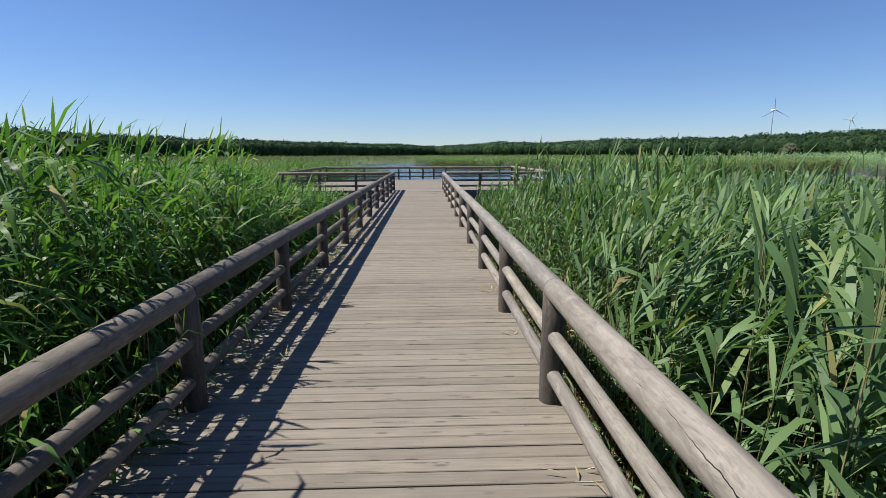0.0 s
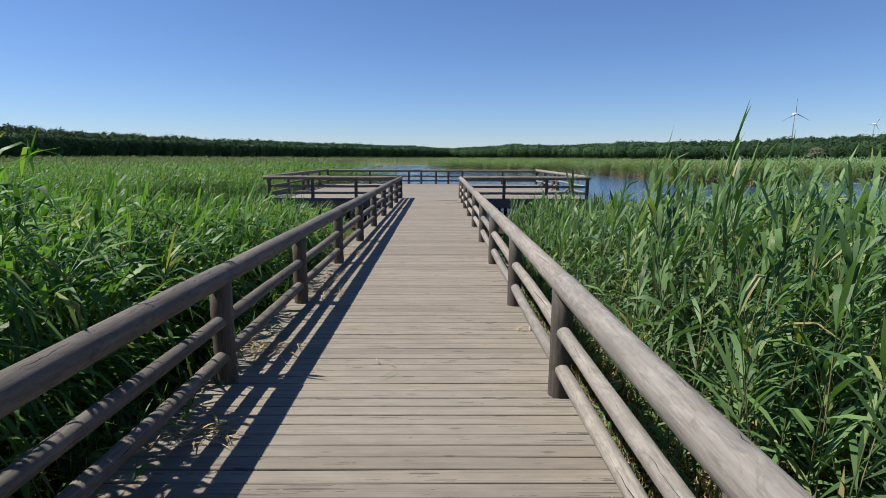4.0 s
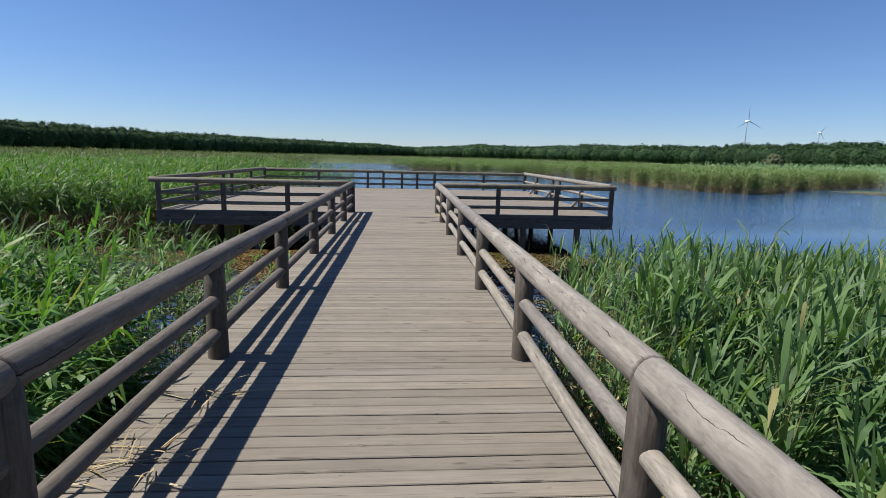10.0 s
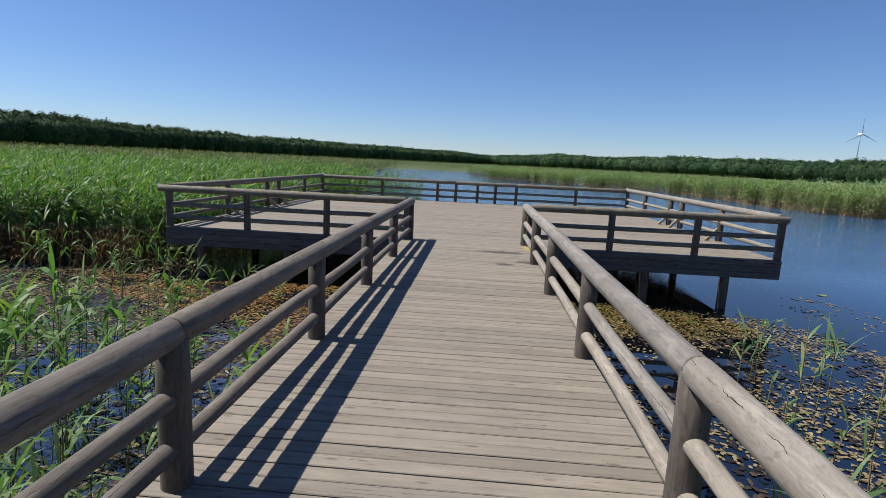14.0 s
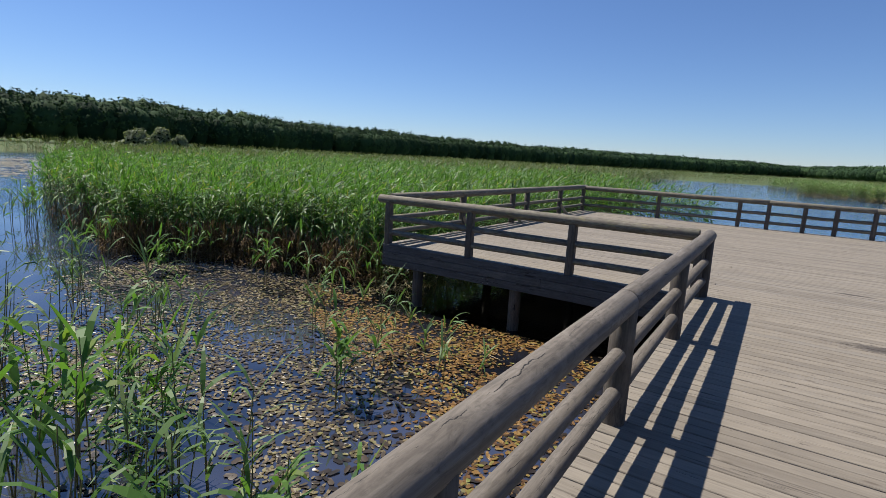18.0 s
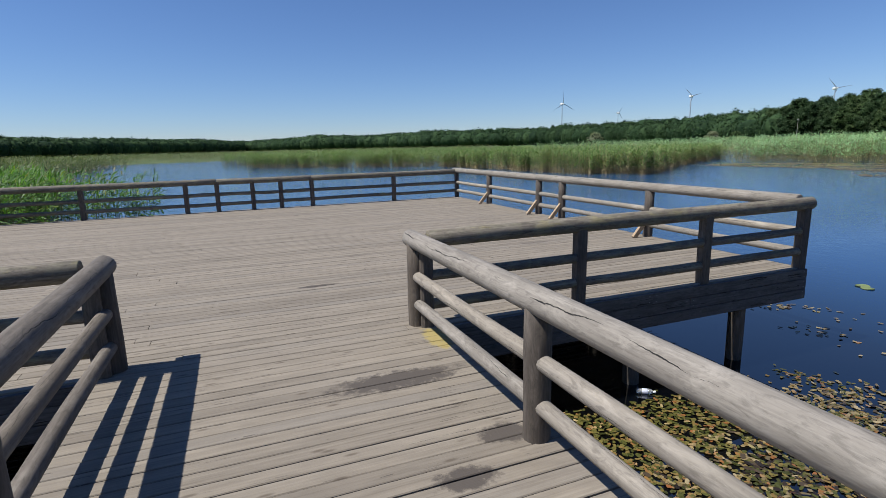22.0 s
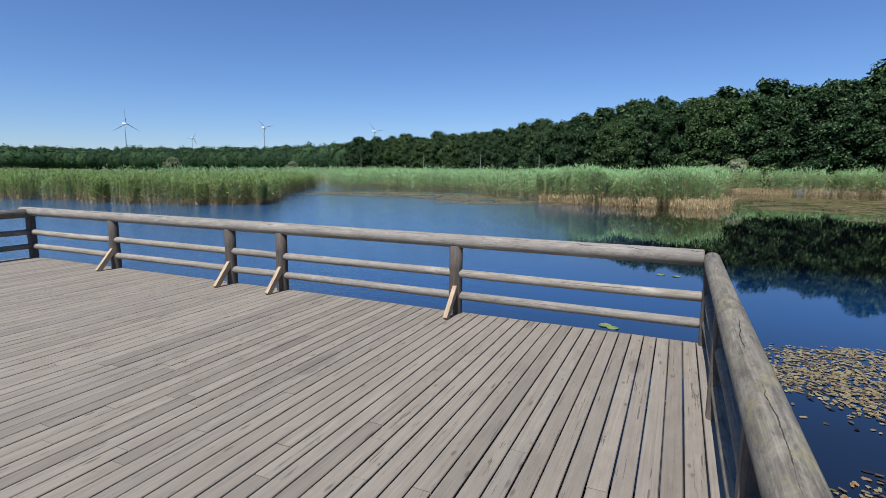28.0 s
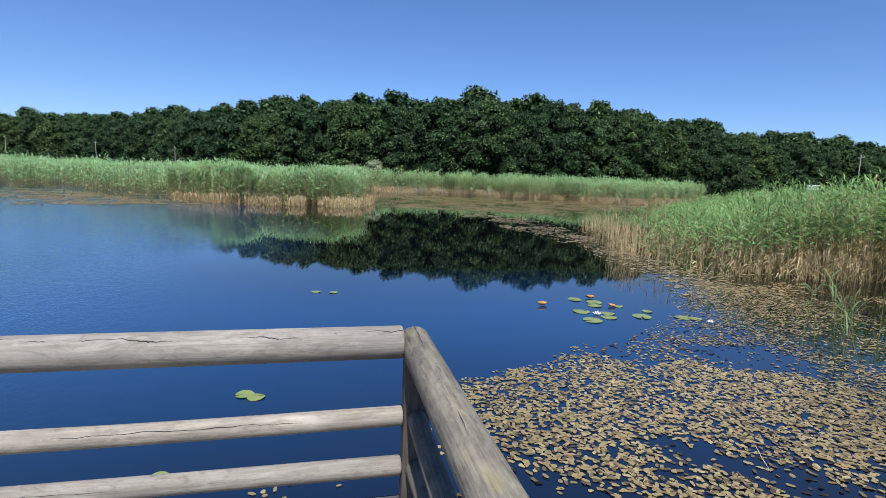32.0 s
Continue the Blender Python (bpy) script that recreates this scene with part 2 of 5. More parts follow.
    for x, y, rx, ry in ((1.55, 26.3, 0.13, 0.3), (7.08, 26.95, 0.05, 0.2), (7.1, 27.9, 0.035, 0.4)):
        patch(x, y, rx, ry, (0.36, 0.28, 0.05), 0.6)
    w.color(col)
    tc = w.node("ShaderNodeTexCoord")
    so = w.node("ShaderNodeSeparateXYZ")
    w.link(tc.outputs["Object"], so.inputs[0])
    wave = w.math("ABSOLUTE", w.math("SINE", w.math("MULTIPLY", so.outputs[1], 270.0), 0), 0)
    h = w.mix(crack, w.mix(0.12, grain, wave), (0, 0, 0))
    return w.bump(h, 0.35, 0.005).m


M_BOARD = deck_wood()


def leaf_material(name, stops, rough=0.45, through_light=0.35, gloss=0.35, vary=False):
    w = Mat(name, rough)
    geo = w.node("ShaderNodeNewGeometry")
    col = w.ramp(geo.outputs["Random Per Island"], stops)
    n = w.noise(w.coords((1, 1, 1), False), 0.35, 3)
    col = w.mix(1.0, col, w.ramp(n, [(0.3, g(0.75)), (0.7, g(1.15))]), "MULTIPLY")
    if vary:
        oi = w.node("ShaderNodeObjectInfo")
        col = w.mix(1.0, col, w.ramp(oi.outputs["Random"], [(0.0, (0.72, 0.76, 0.8)), (0.6, (0.92, 0.93, 0.94)), (1.0, (1.25, 1.17, 1.0))]), "MULTIPLY")
    w.color(col)
    tr = w.node("ShaderNodeBsdfTranslucent")
    w.link(w.mix(1.0, col, (0.95, 1.1, 0.42), "MULTIPLY"), tr.inputs[0])
    w.p.inputs["Specular IOR Level"].default_value = gloss
    sh = w.node("ShaderNodeMixShader", Fac=through_light)
    w.link(w.p.outputs[0], sh.inputs[1])
    w.link(tr.outputs[0], sh.inputs[2])
    w.link(sh.outputs[0], w.t.nodes["Material Output"].inputs[0])
    return w.m


M_REED = leaf_material("green_reed_leaf", [(0.0, (0.034, 0.082, 0.021)), (0.45, (0.084, 0.18, 0.042)), (0.9, (0.168, 0.31, 0.072)), (0.975, (0.24, 0.29, 0.06)), (1.0, (0.34, 0.29, 0.11))], 0.48, 0.42, 0.3)
M_MID = leaf_material("grey_green_reed_leaf", [(0.0, (0.042, 0.084, 0.032)), (0.4, (0.104, 0.185, 0.068)), (0.9, (0.2, 0.3, 0.125)), (0.98, (0.25, 0.30, 0.11)), (1.0, (0.36, 0.31, 0.14))], 0.48, 0.33, 0.28)
M_FRESH = leaf_material("fresh_reed_leaf", [(0.0, (0.044, 0.09, 0.032)), (0.4, (0.104, 0.19, 0.066)), (0.9, (0.19, 0.305, 0.112)), (0.98, (0.25, 0.30, 0.10)), (1.0, (0.38, 0.32, 0.15))], 0.48, 0.38, 0.28)
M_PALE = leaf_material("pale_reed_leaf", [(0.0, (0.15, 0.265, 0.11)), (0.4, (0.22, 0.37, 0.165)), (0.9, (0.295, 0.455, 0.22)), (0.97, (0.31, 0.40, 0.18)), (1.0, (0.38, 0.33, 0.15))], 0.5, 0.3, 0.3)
M_BANK = leaf_material("yellow_green_reed_leaf", [(0.0, (0.07, 0.12, 0.035)), (0.4, (0.135, 0.22, 0.066)), (0.9, (0.225, 0.32, 0.105)), (1.0, (0.36, 0.31, 0.14))], 0.5, 0.33, 0.22)
M_LUSH = leaf_material("lush_reed_leaf", [(0.0, (0.09, 0.165, 0.055)), (0.4, (0.155, 0.27, 0.095)), (0.9, (0.24, 0.385, 0.15)), (0.97, (0.28, 0.37, 0.14)), (1.0, (0.38, 0.33, 0.15))], 0.5, 0.33, 0.25)
M_OLIVE = leaf_material("olive_marsh_leaf", [(0.0, (0.07, 0.095, 0.038)), (0.5, (0.12, 0.155, 0.06)), (0.9, (0.17, 0.20, 0.085)), (1.0, (0.25, 0.22, 0.11))], 0.6, 0.3, 0.2)
M_STEM = leaf_material("reed_stem", [(0.0, (0.10, 0.125, 0.045)), (0.5, (0.17, 0.17, 0.075)), (1.0, (0.32, 0.26, 0.13))], 0.5, 0.1)
M_DRY = leaf_material("dry_reed", [(0.0, (0.26, 0.195, 0.10)), (0.5, (0.44, 0.345, 0.19)), (1.0, (0.58, 0.48, 0.29))], 0.7, 0.2, 0.2)
M_STRAW = leaf_material("weathered_straw", [(0.0, (0.19, 0.142, 0.074)), (0.5, (0.34, 0.262, 0.142)), (1.0, (0.50, 0.40, 0.24))], 0.75, 0.15, 0.15)
M_TREE = leaf_material("tree_leaf", [(0.0, (0.010, 0.022, 0.008)), (0.5, (0.030, 0.060, 0.022)), (0.82, (0.074, 0.126, 0.050)), (1.0, (0.185, 0.245, 0.122))], 0.7, 0.14, 0.08, True)
# near-black cores: the shade between the leaves is put into the colour
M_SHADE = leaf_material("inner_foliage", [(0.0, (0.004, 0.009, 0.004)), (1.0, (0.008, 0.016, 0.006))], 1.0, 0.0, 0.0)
M_FARTREE = leaf_material("far_tree_leaf", [(0.0, (0.015, 0.033, 0.016)), (0.5, (0.03, 0.06, 0.026)), (1.0, (0.058, 0.1, 0.04))], 0.8, 0.1, 0.08)
M_BUSH = leaf_material("grey_willow_leaf", [(0.0, (0.16, 0.18, 0.11)), (1.0, (0.30, 0.33, 0.21))], 0.6, 0.4)
M_PAD = leaf_material("pondweed_leaf", [(0.0, (0.06, 0.045, 0.028)), (0.22, (0.15, 0.115, 0.055)), (0.55, (0.265, 0.205, 0.105)), (0.8, (0.24, 0.20, 0.085)), (0.93, (0.35, 0.285, 0.165)), (1.0, (0.24, 0.13, 0.06))], 0.35, 0.05)
M_PONDPAD = leaf_material("decaying_pondweed_leaf", [(0.0, (0.04, 0.03, 0.016)), (0.35, (0.10, 0.076, 0.04)), (0.7, (0.20, 0.155, 0.082)), (0.9, (0.16, 0.15, 0.05)), (1.0, (0.33, 0.275, 0.165))], 0.35, 0.05)
M_RUSTPAD = leaf_material("rusty_pondweed_leaf", [(0.0, (0.07, 0.036, 0.013)), (0.4, (0.17, 0.088, 0.026)), (0.8, (0.27, 0.16, 0.048)), (1.0, (0.18, 0.20, 0.045))], 0.4, 0.05)
M_GOLDPAD = leaf_material("golden_pondweed_leaf", [(0.0, (0.03, 0.032, 0.01)), (0.3, (0.07, 0.075, 0.018)), (0.6, (0.14, 0.122, 0.034)), (0.85, (0.21, 0.135, 0.045)), (0.95, (0.25, 0.095, 0.03)), (1.0, (0.34, 0.27, 0.13))], 0.35, 0.08)
M_SCUM = leaf_material("brown_scum", [(0.0, (0.12, 0.092, 0.038)), (0.6, (0.20, 0.155, 0.066)), (1.0, (0.25, 0.225, 0.085))], 0.45, 0.0)
M_BROWN = leaf_material("old_brown_reed", [(0.0, (0.06, 0.036, 0.02)), (0.5, (0.13, 0.082, 0.045)), (1.0, (0.27, 0.19, 0.10))], 0.75, 0.15, 0.1)
M_SUNK = leaf_material("sunken_pondweed_leaf", [(0.0, (0.012, 0.009, 0.008)), (0.6, (0.034, 0.025, 0.018)), (1.0, (0.075, 0.055, 0.035))], 0.4, 0.0, 0.3)
M_LILY = leaf_material("lily_pad", [(0.0, (0.15, 0.21, 0.06)), (1.0, (0.25, 0.29, 0.10))], 0.35, 0.1)


def plain(name, col, rough=0.6, metal=0.0, vary=0.12):
    w = Mat(name, rough, metal)
    n = w.noise(w.coords(), 6.0, 4)
    w.color(w.mix(w.ramp(n, [(0.3, g(0)), (0.7, g(1))]), tuple(c * (1 - vary) for c in col), tuple(min(1, c * (1 + vary)) for c in col)))
    return w.m


M_TRUNK = plain("bark", (0.10, 0.075, 0.055), 0.9, 0, 0.4)
M_WHITE = plain("white_painted_steel", (0.75, 0.76, 0.78), 0.4)
# distance haze is put into this bluish grey, close to the sky's tone
M_TURBINE = plain("hazed_grey_steel", (0.29, 0.345, 0.42), 0.8)
M_BOTTLE = plain("clear_plastic", (0.85, 0.88, 0.9), 0.12)
M_BOTTLE.node_tree.nodes["Principled BSDF"].inputs["Transmission Weight"].default_value = 0.75
M_BOTTLE.node_tree.nodes["Principled BSDF"].inputs["IOR"].default_value = 1.2
M_LABEL = plain("pale_blue_label", (0.62, 0.66, 0.78), 0.4)
M_PETAL = plain("white_petal", (0.85, 0.83, 0.80), 0.5)
M_ORANGE = plain("orange_dead_leaf", (0.46, 0.21, 0.07), 0.6, 0, 0.35)
M_POLE = plain("grey_pole", (0.30, 0.28, 0.25), 0.7)
M_STEEL = plain("galvanised_screw", (0.25, 0.25, 0.26), 0.4, 0.9)
M_YELLOW = plain("yellow_lichen", (0.55, 0.40, 0.05), 0.9, 0, 0.4)

wat = Mat("lake_water", 0.02)
wat.p.inputs["IOR"].default_value = 2.2
wv = wat.coords((1, 1, 1), False)
murk = wat.noise(wv, 0.35, 4)
rip = wat.mix(0.45, wat.noise(wv, 2.6, 3, 0.5), wat.noise(wat.coords((1.0, 2.0, 1), False), 9.0, 2))
wg = wat.node("ShaderNodeNewGeometry")
wsp = wat.node("ShaderNodeSeparateXYZ")
wat.link(wg.outputs["Position"], wsp.inputs[0])
# the open lake is ruffled by wind, the bay by the reeds lies calm
windy = wat.math("SUBTRACT", wsp.outputs[1], wat.math("ADD", wat.math("MULTIPLY", wsp.outputs[0], 0.16), 26.0))
windy = wat.math("ADD", windy, wat.math("MULTIPLY", wat.math("SUBTRACT", wat.noise(wv, 0.06, 3), 0.5), 7.0))
# the sky's mirrored blue is painted in, near black where the wood mirrors


def rise(value, start, span):
    return wat.math("MINIMUM", wat.math("MAXIMUM", wat.math("DIVIDE", wat.math("SUBTRACT", value, start), span), 0.0), 1.0)


mirror_blue = wat.math("MULTIPLY", rise(wsp.outputs[0], 8.0, 5.0), wat.math("SUBTRACT", 1.0, rise(wsp.outputs[0], 15.0, 5.0)))
mirror_blue = wat.math("MULTIPLY", wat.math("MULTIPLY", mirror_blue, 0.5), rise(wsp.outputs[1], 17.0, 5.0))
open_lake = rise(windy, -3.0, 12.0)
# painted shade below the platform: no blue; paler pond beside the boardwalk
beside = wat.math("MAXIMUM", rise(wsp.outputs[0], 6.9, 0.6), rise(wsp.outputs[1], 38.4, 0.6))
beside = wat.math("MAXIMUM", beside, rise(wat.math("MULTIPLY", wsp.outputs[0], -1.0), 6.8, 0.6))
# the sky's mirrored blue is painted stronger away from the platform
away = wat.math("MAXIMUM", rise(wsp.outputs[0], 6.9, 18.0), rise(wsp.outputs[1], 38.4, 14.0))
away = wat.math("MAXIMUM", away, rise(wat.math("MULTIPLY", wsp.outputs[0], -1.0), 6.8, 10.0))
mirror_blue, open_lake = wat.math("MULTIPLY", mirror_blue, beside), wat.math("MULTIPLY", open_lake, away)
# patchy grey-violet tone over the pond
pond_pale = wat.math("MULTIPLY", rise(wat.math("MULTIPLY", wsp.outputs[0], -1.0), 1.4, 0.8), wat.math("SUBTRACT", 1.0, rise(wsp.outputs[1], 25.0, 1.4)))
pond_pale = wat.math("MULTIPLY", pond_pale, wat.ramp(wat.noise(wv, 0.55, 4), [(0.36, g(0.15)), (0.6, g(1.0))]))
# the base colour carries the mirrored sky's blue, more on the open lake
body = wat.mix(mirror_blue, wat.ramp(murk, [(0.35, (0.001, 0.002, 0.004)), (0.7, (0.003, 0.003, 0.003))]), wat.ramp(murk, [(0.35, (0.004, 0.044, 0.155)), (0.7, (0.005, 0.045, 0.14))]))
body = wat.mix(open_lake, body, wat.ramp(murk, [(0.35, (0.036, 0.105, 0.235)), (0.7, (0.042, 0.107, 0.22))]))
wat.color(wat.mix(pond_pale, body, (0.042, 0.045, 0.066)))
force = wat.ramp(wat.math("MULTIPLY", windy, 0.16), [(0.0, g(0.01)), (1.0, g(0.42))])
wb = wat.node("ShaderNodeBump", Distance=0.05)
wat.link(force, wb.inputs["Strength"])
wat.link(rip, wb.inputs["Height"])
wat.link(wb.outputs[0], wat.p.inputs["Normal"])
M_WATER = wat.m

gr = Mat("marsh_ground", 0.95)
gv = gr.coords((1, 1, 1), False)
near = gr.ramp(gr.noise(gv, 0.12, 6), [(0.3, (0.06, 0.095, 0.028)), (0.55, (0.095, 0.14, 0.04)), (0.8, (0.15, 0.17, 0.065))])
gr.color(gr.mix(gr.ramp(gr.noise(gv, 2.5, 5), [(0.3, g(0)), (0.7, g(0.45))]), near, (0.045, 0.06, 0.02)))
gr.bump(gr.noise(gv, 1.8, 5), 1.0, 0.4)
M_GROUND = gr.m

# ---- mesh helpers ----
def mesh_of(name, verts, faces, material, smooth=False):
    me = bpy.data.meshes.new(name)
    me.from_pydata([tuple(v) for v in verts], [], faces)
    me.materials.append(material)
    if smooth:
        me.polygons.foreach_set("use_smooth", [True] * len(me.polygons))
    return me


def soup(name, verts, tris, material):
    """A mesh from numpy arrays of corners and triangles."""
    me = bpy.data.meshes.new(name)
    n = len(tris)
    me.vertices.add(len(verts))
    me.vertices.foreach_set("co", np.asarray(verts, np.float32).ravel())
    me.loops.add(3 * n)
    me.loops.foreach_set("vertex_index", np.asarray(tris, np.int32).ravel())
    me.polygons.add(n)
    me.polygons.foreach_set("loop_start", np.arange(n, dtype=np.int32) * 3)
    me.update(calc_edges=True)
    me.materials.append(material)
    return me


def put(name, me, parent=None, at=None, label=""):
    ob = new(name, me)
    if parent is not None:
        ob.parent = parent
    if at is not None:
        ob.matrix_basis = at
    if label:
        ob["label"] = label
    return ob


def along(a, b, twist=0.0):
    """A pose at a whose local x points at b."""
    d = Vector(b) - Vector(a)
    return Matrix.Translation(a) @ d.to_track_quat("X", "Z").to_matrix().to_4x4() @ Matrix.Rotation(twist, 4, "X")


def log_mesh(name, length, r0, r1, material, sides=14, rings=7, bow=0.012, round_end=0.25, rough=0.012):
    """A slightly bent, uneven round timber along +x, its ends rounded off."""
    rnd = random.Random(int(length * 977 + r0 * 7919) + log_mesh.count)
    log_mesh.count += 1
    ph, ph2, amp = rnd.uniform(0, 6.28), rnd.uniform(0, 6.28), rnd.uniform(0.3, 1) * bow
    lobes = [(k, rnd.uniform(0, 6.28), rnd.uniform(0.2, 1) * rough) for k in (2, 3, 5)]
    e = r0 * round_end
    xs = [(0.0, 0.78), (e * 0.35, 0.93), (e, 1.0)] + [(e + (length - 2 * e) * i / rings, 1.0) for i in range(1, rings)] + [(length - e, 1.0), (length - e * 0.35, 0.93), (length, 0.78)]
    verts, faces = [], []
    for x, s in xs:
        f = x / length
        oy, oz = amp * math.sin(math.pi * f) * math.cos(ph), amp * math.sin(math.pi * f) * math.sin(ph)
        r = (r0 + (r1 - r0) * f) * s * (1 + 0.02 * math.sin(9 * f + ph2))
        for k in range(sides):
            a = 2 * math.pi * k / sides
            rr = r * (1 + sum(m * math.sin(q * a + p + 2.5 * f) for q, p, m in lobes))
            verts.append((x, oy + rr * math.cos(a), oz + rr * math.sin(a)))
    n = len(xs)
    for i in range(n - 1):
        for k in range(sides):
            k2 = (k + 1) % sides
            faces.append((i * sides + k, i * sides + k2, (i + 1) * sides + k2, (i + 1) * sides + k))
    faces.append(tuple(range(sides - 1, -1, -1)))
    faces.append(tuple(range((n - 1) * sides, n * sides)))
    me = mesh_of(name, verts, faces, material, True)
    return me


log_mesh.count = 0


def beam_mesh(name, lx, ly, lz, material, bevel=0.006):
    """A squared timber from the origin along +x, centred on y and z, with eased edges."""
    b = bevel
    prof = [(-ly / 2 + b, -lz / 2), (ly / 2 - b, -lz / 2), (ly / 2, -lz / 2 + b), (ly / 2, lz / 2 - b), (ly / 2 - b, lz / 2), (-ly / 2 + b, lz / 2), (-ly / 2, lz / 2 - b), (-ly / 2, -lz / 2 + b)]
    verts = [(x, y, z) for x in (0, lx) for y, z in prof]
    faces = [(k, (k + 1) % 8, 8 + (k + 1) % 8, 8 + k) for k in range(8)]
    faces += [tuple(range(7, -1, -1)), tuple(range(8, 16))]
    return mesh_of(name, verts, faces, material)


def inside(px, py, poly):
    c = np.zeros(len(px), bool)
    for (x0, y0), (x1, y1) in zip(poly, poly[1:] + poly[:1]):
        if y0 != y1:
            c ^= ((y0 > py) != (y1 > py)) & (px < (x1 - x0) * (py - y0) / (y1 - y0) + x0)
    return c


def scatter(poly, density, rng):
    xs, ys = [p[0] for p in poly], [p[1] for p in poly]
    area = (max(xs) - min(xs)) * (max(ys) - min(ys))
    n = int(area * density)
    px, py = rng.uniform(min(xs), max(xs), n), rng.uniform(min(ys), max(ys), n)
    k = inside(px, py, poly)
    return px[k], py[k]


# ---- ground and water ----
def ground_height(x, y):
    d = math.hypot(x - 22, (y - 45) * 0.8)
    f = min(1, max(0, (d - 60) / 110))
    return -1.9 + 1.4 * f * f * (3 - 2 * f)


rs = [0] + [4 * 1.16 ** k for k in range(46)]
gv_, gf_ = [(22, 45, ground_height(22, 45))], []
SEG = 72
for i, r in enumerate(rs[1:]):
    for k in range(SEG):
        a = 2 * math.pi * k / SEG
        x, y = 22 + r * math.sin(a), 45 + r * math.cos(a)
        gv_.append((x, y, ground_height(x, y)))
for k in range(SEG):
    gf_.append((0, 1 + (k + 1) % SEG, 1 + k))
for i in range(len(rs) - 2):
    for k in range(SEG):
        k2 = (k + 1) % SEG
        gf_.append((1 + i * SEG + k, 1 + i * SEG + k2, 1 + (i + 1) * SEG + k2, 1 + (i + 1) * SEG + k))
ground = tagged(new("ground", mesh_of("ground", gv_, gf_, M_GROUND, True)), "green marshy ground around the lake", "ground", kind="structure")

water_rim = [(22 + 168 * math.sin(2 * math.pi * k / 64), 45 + 185 * math.cos(2 * math.pi * k / 64), WATER_Z) for k in range(64)]
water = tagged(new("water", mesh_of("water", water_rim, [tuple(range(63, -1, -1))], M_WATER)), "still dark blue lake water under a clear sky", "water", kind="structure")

# ---- boardwalk and viewing platform ----
LEFT_Y = [-6.2, -3.8, -1.4, 1.02, 3.44, 5.86, 8.24, 10.5, 12.89, 15.21, 17.57, 19.95, 22.23, 24.47, 26.72]
RIGHT_Y = [-6.0, -3.6, -1.2, 1.15, 3.45, 5.68, 8.0, 10.4, 12.86, 15.14, 17.54, 19.93, 22.32, 24.5, 26.72]
LX, RX = -1.10, 1.50                 # rail lines of the boardwalk
NEAR_Y, FAR_Y, PLX, PRX = 26.64, 38.42, -6.71, 6.94   # rail lines of the platform
PITCH = 0.127

boardwalk = tagged(new("boardwalk"), "weathered grey-brown timber boardwalk through tall reeds", "boardwalk", kind="structure")
platform = tagged(new("viewing_platform"), "weathered timber viewing platform on piles over the lake", "platform", kind="structure")


# ---- railings ----
POST_R, TOP_R, RAIL_R = 0.085, 0.085, 0.052
TOP_Z, MID_Z, LOW_Z = 0.865, 0.50, 0.22


def round_post(parent, x, y, r=POST_R, foot=-0.3, top=TOP_Z - 0.02, material=None):
    me = log_mesh("post", top - foot, r, r * 0.96, material or M_POST, 16, 4, 0.004, 0.05, 0.014)
    return put("post", me, parent, along((x, y, foot), (x, y, top)))


def square_post(parent, x, y, w=0.135, foot=-0.02, top=TOP_Z, turn=0.0):
    me = beam_mesh("post", top - foot, w, w * 0.92, M_POST, 0.02)
    return put("post", me, parent, along((x, y, foot), (x + 0.004, y, top)) @ Matrix.Rotation(turn, 4, "X"))


def rail_run(parent, name, pts, r, z, material, over=0.0, every=1, wobble=0.006, first=None):
    """Round rails from post to post (every: posts per piece), each a piece of its own."""
    rnd = random.Random(len(pts) * 31 + int(z * 100))
    stops = list(range(0, len(pts) - 1, every)) + [len(pts) - 1]
    for a, b in zip(stops, stops[1:]):
        p, q = Vector((*pts[a], z + rnd.uniform(-wobble, wobble))), Vector((*pts[b], z + rnd.uniform(-wobble, wobble)))
        d = (q - p).normalized()
        p, q = p - d * ((over if first is None else first) if a == 0 else 0), q + d * (over if b == len(pts) - 1 else 0)
        if every == 1 and not over:
            p, q = p + d * 0.012, q - d * 0.012
        else:
            p, q = p + d * 0.003, q - d * 0.003
        k = rnd.uniform(0.97, 1.04)
        put(name, log_mesh(name, (q - p).length, r * k, r * rnd.uniform(0.96, 1.03), material, 14, 8, 0.012 if every == 1 else 0.01, 0.25 if every == 1 else 0.12), parent, along(p, q, rnd.uniform(0, 6)))


def railing(label, pts, top_material, square=False, over=0.1, every=2, top=TOP_Z, first=None):
    thing = tagged(new("railing"), label, "railing", "log railings")
    for x, y in pts:
        (square_post if square else round_post)(thing, x, y)
    rail_run(thing, "top_rail", pts, TOP_R, top, top_material, over, every, 0.006, first)
    rail_run(thing, "middle_rail", pts, RAIL_R, MID_Z, top_material)
    rail_run(thing, "lower_rail", pts, RAIL_R, LOW_Z, top_material)
    return thing


rail_left = railing("weathered round-log railing along the reed bed side of the boardwalk", [(LX, y) for y in LEFT_Y], M_SHADELOG, over=0.16, top=0.85)
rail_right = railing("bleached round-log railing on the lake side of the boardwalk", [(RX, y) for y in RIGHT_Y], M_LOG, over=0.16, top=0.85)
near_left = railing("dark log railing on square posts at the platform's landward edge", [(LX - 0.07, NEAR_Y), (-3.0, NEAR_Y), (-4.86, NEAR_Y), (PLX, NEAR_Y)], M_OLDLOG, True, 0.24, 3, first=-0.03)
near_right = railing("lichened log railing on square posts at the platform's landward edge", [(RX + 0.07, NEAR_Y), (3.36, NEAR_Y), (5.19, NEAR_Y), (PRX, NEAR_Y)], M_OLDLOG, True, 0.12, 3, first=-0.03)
SIDE_TOP = 0.9
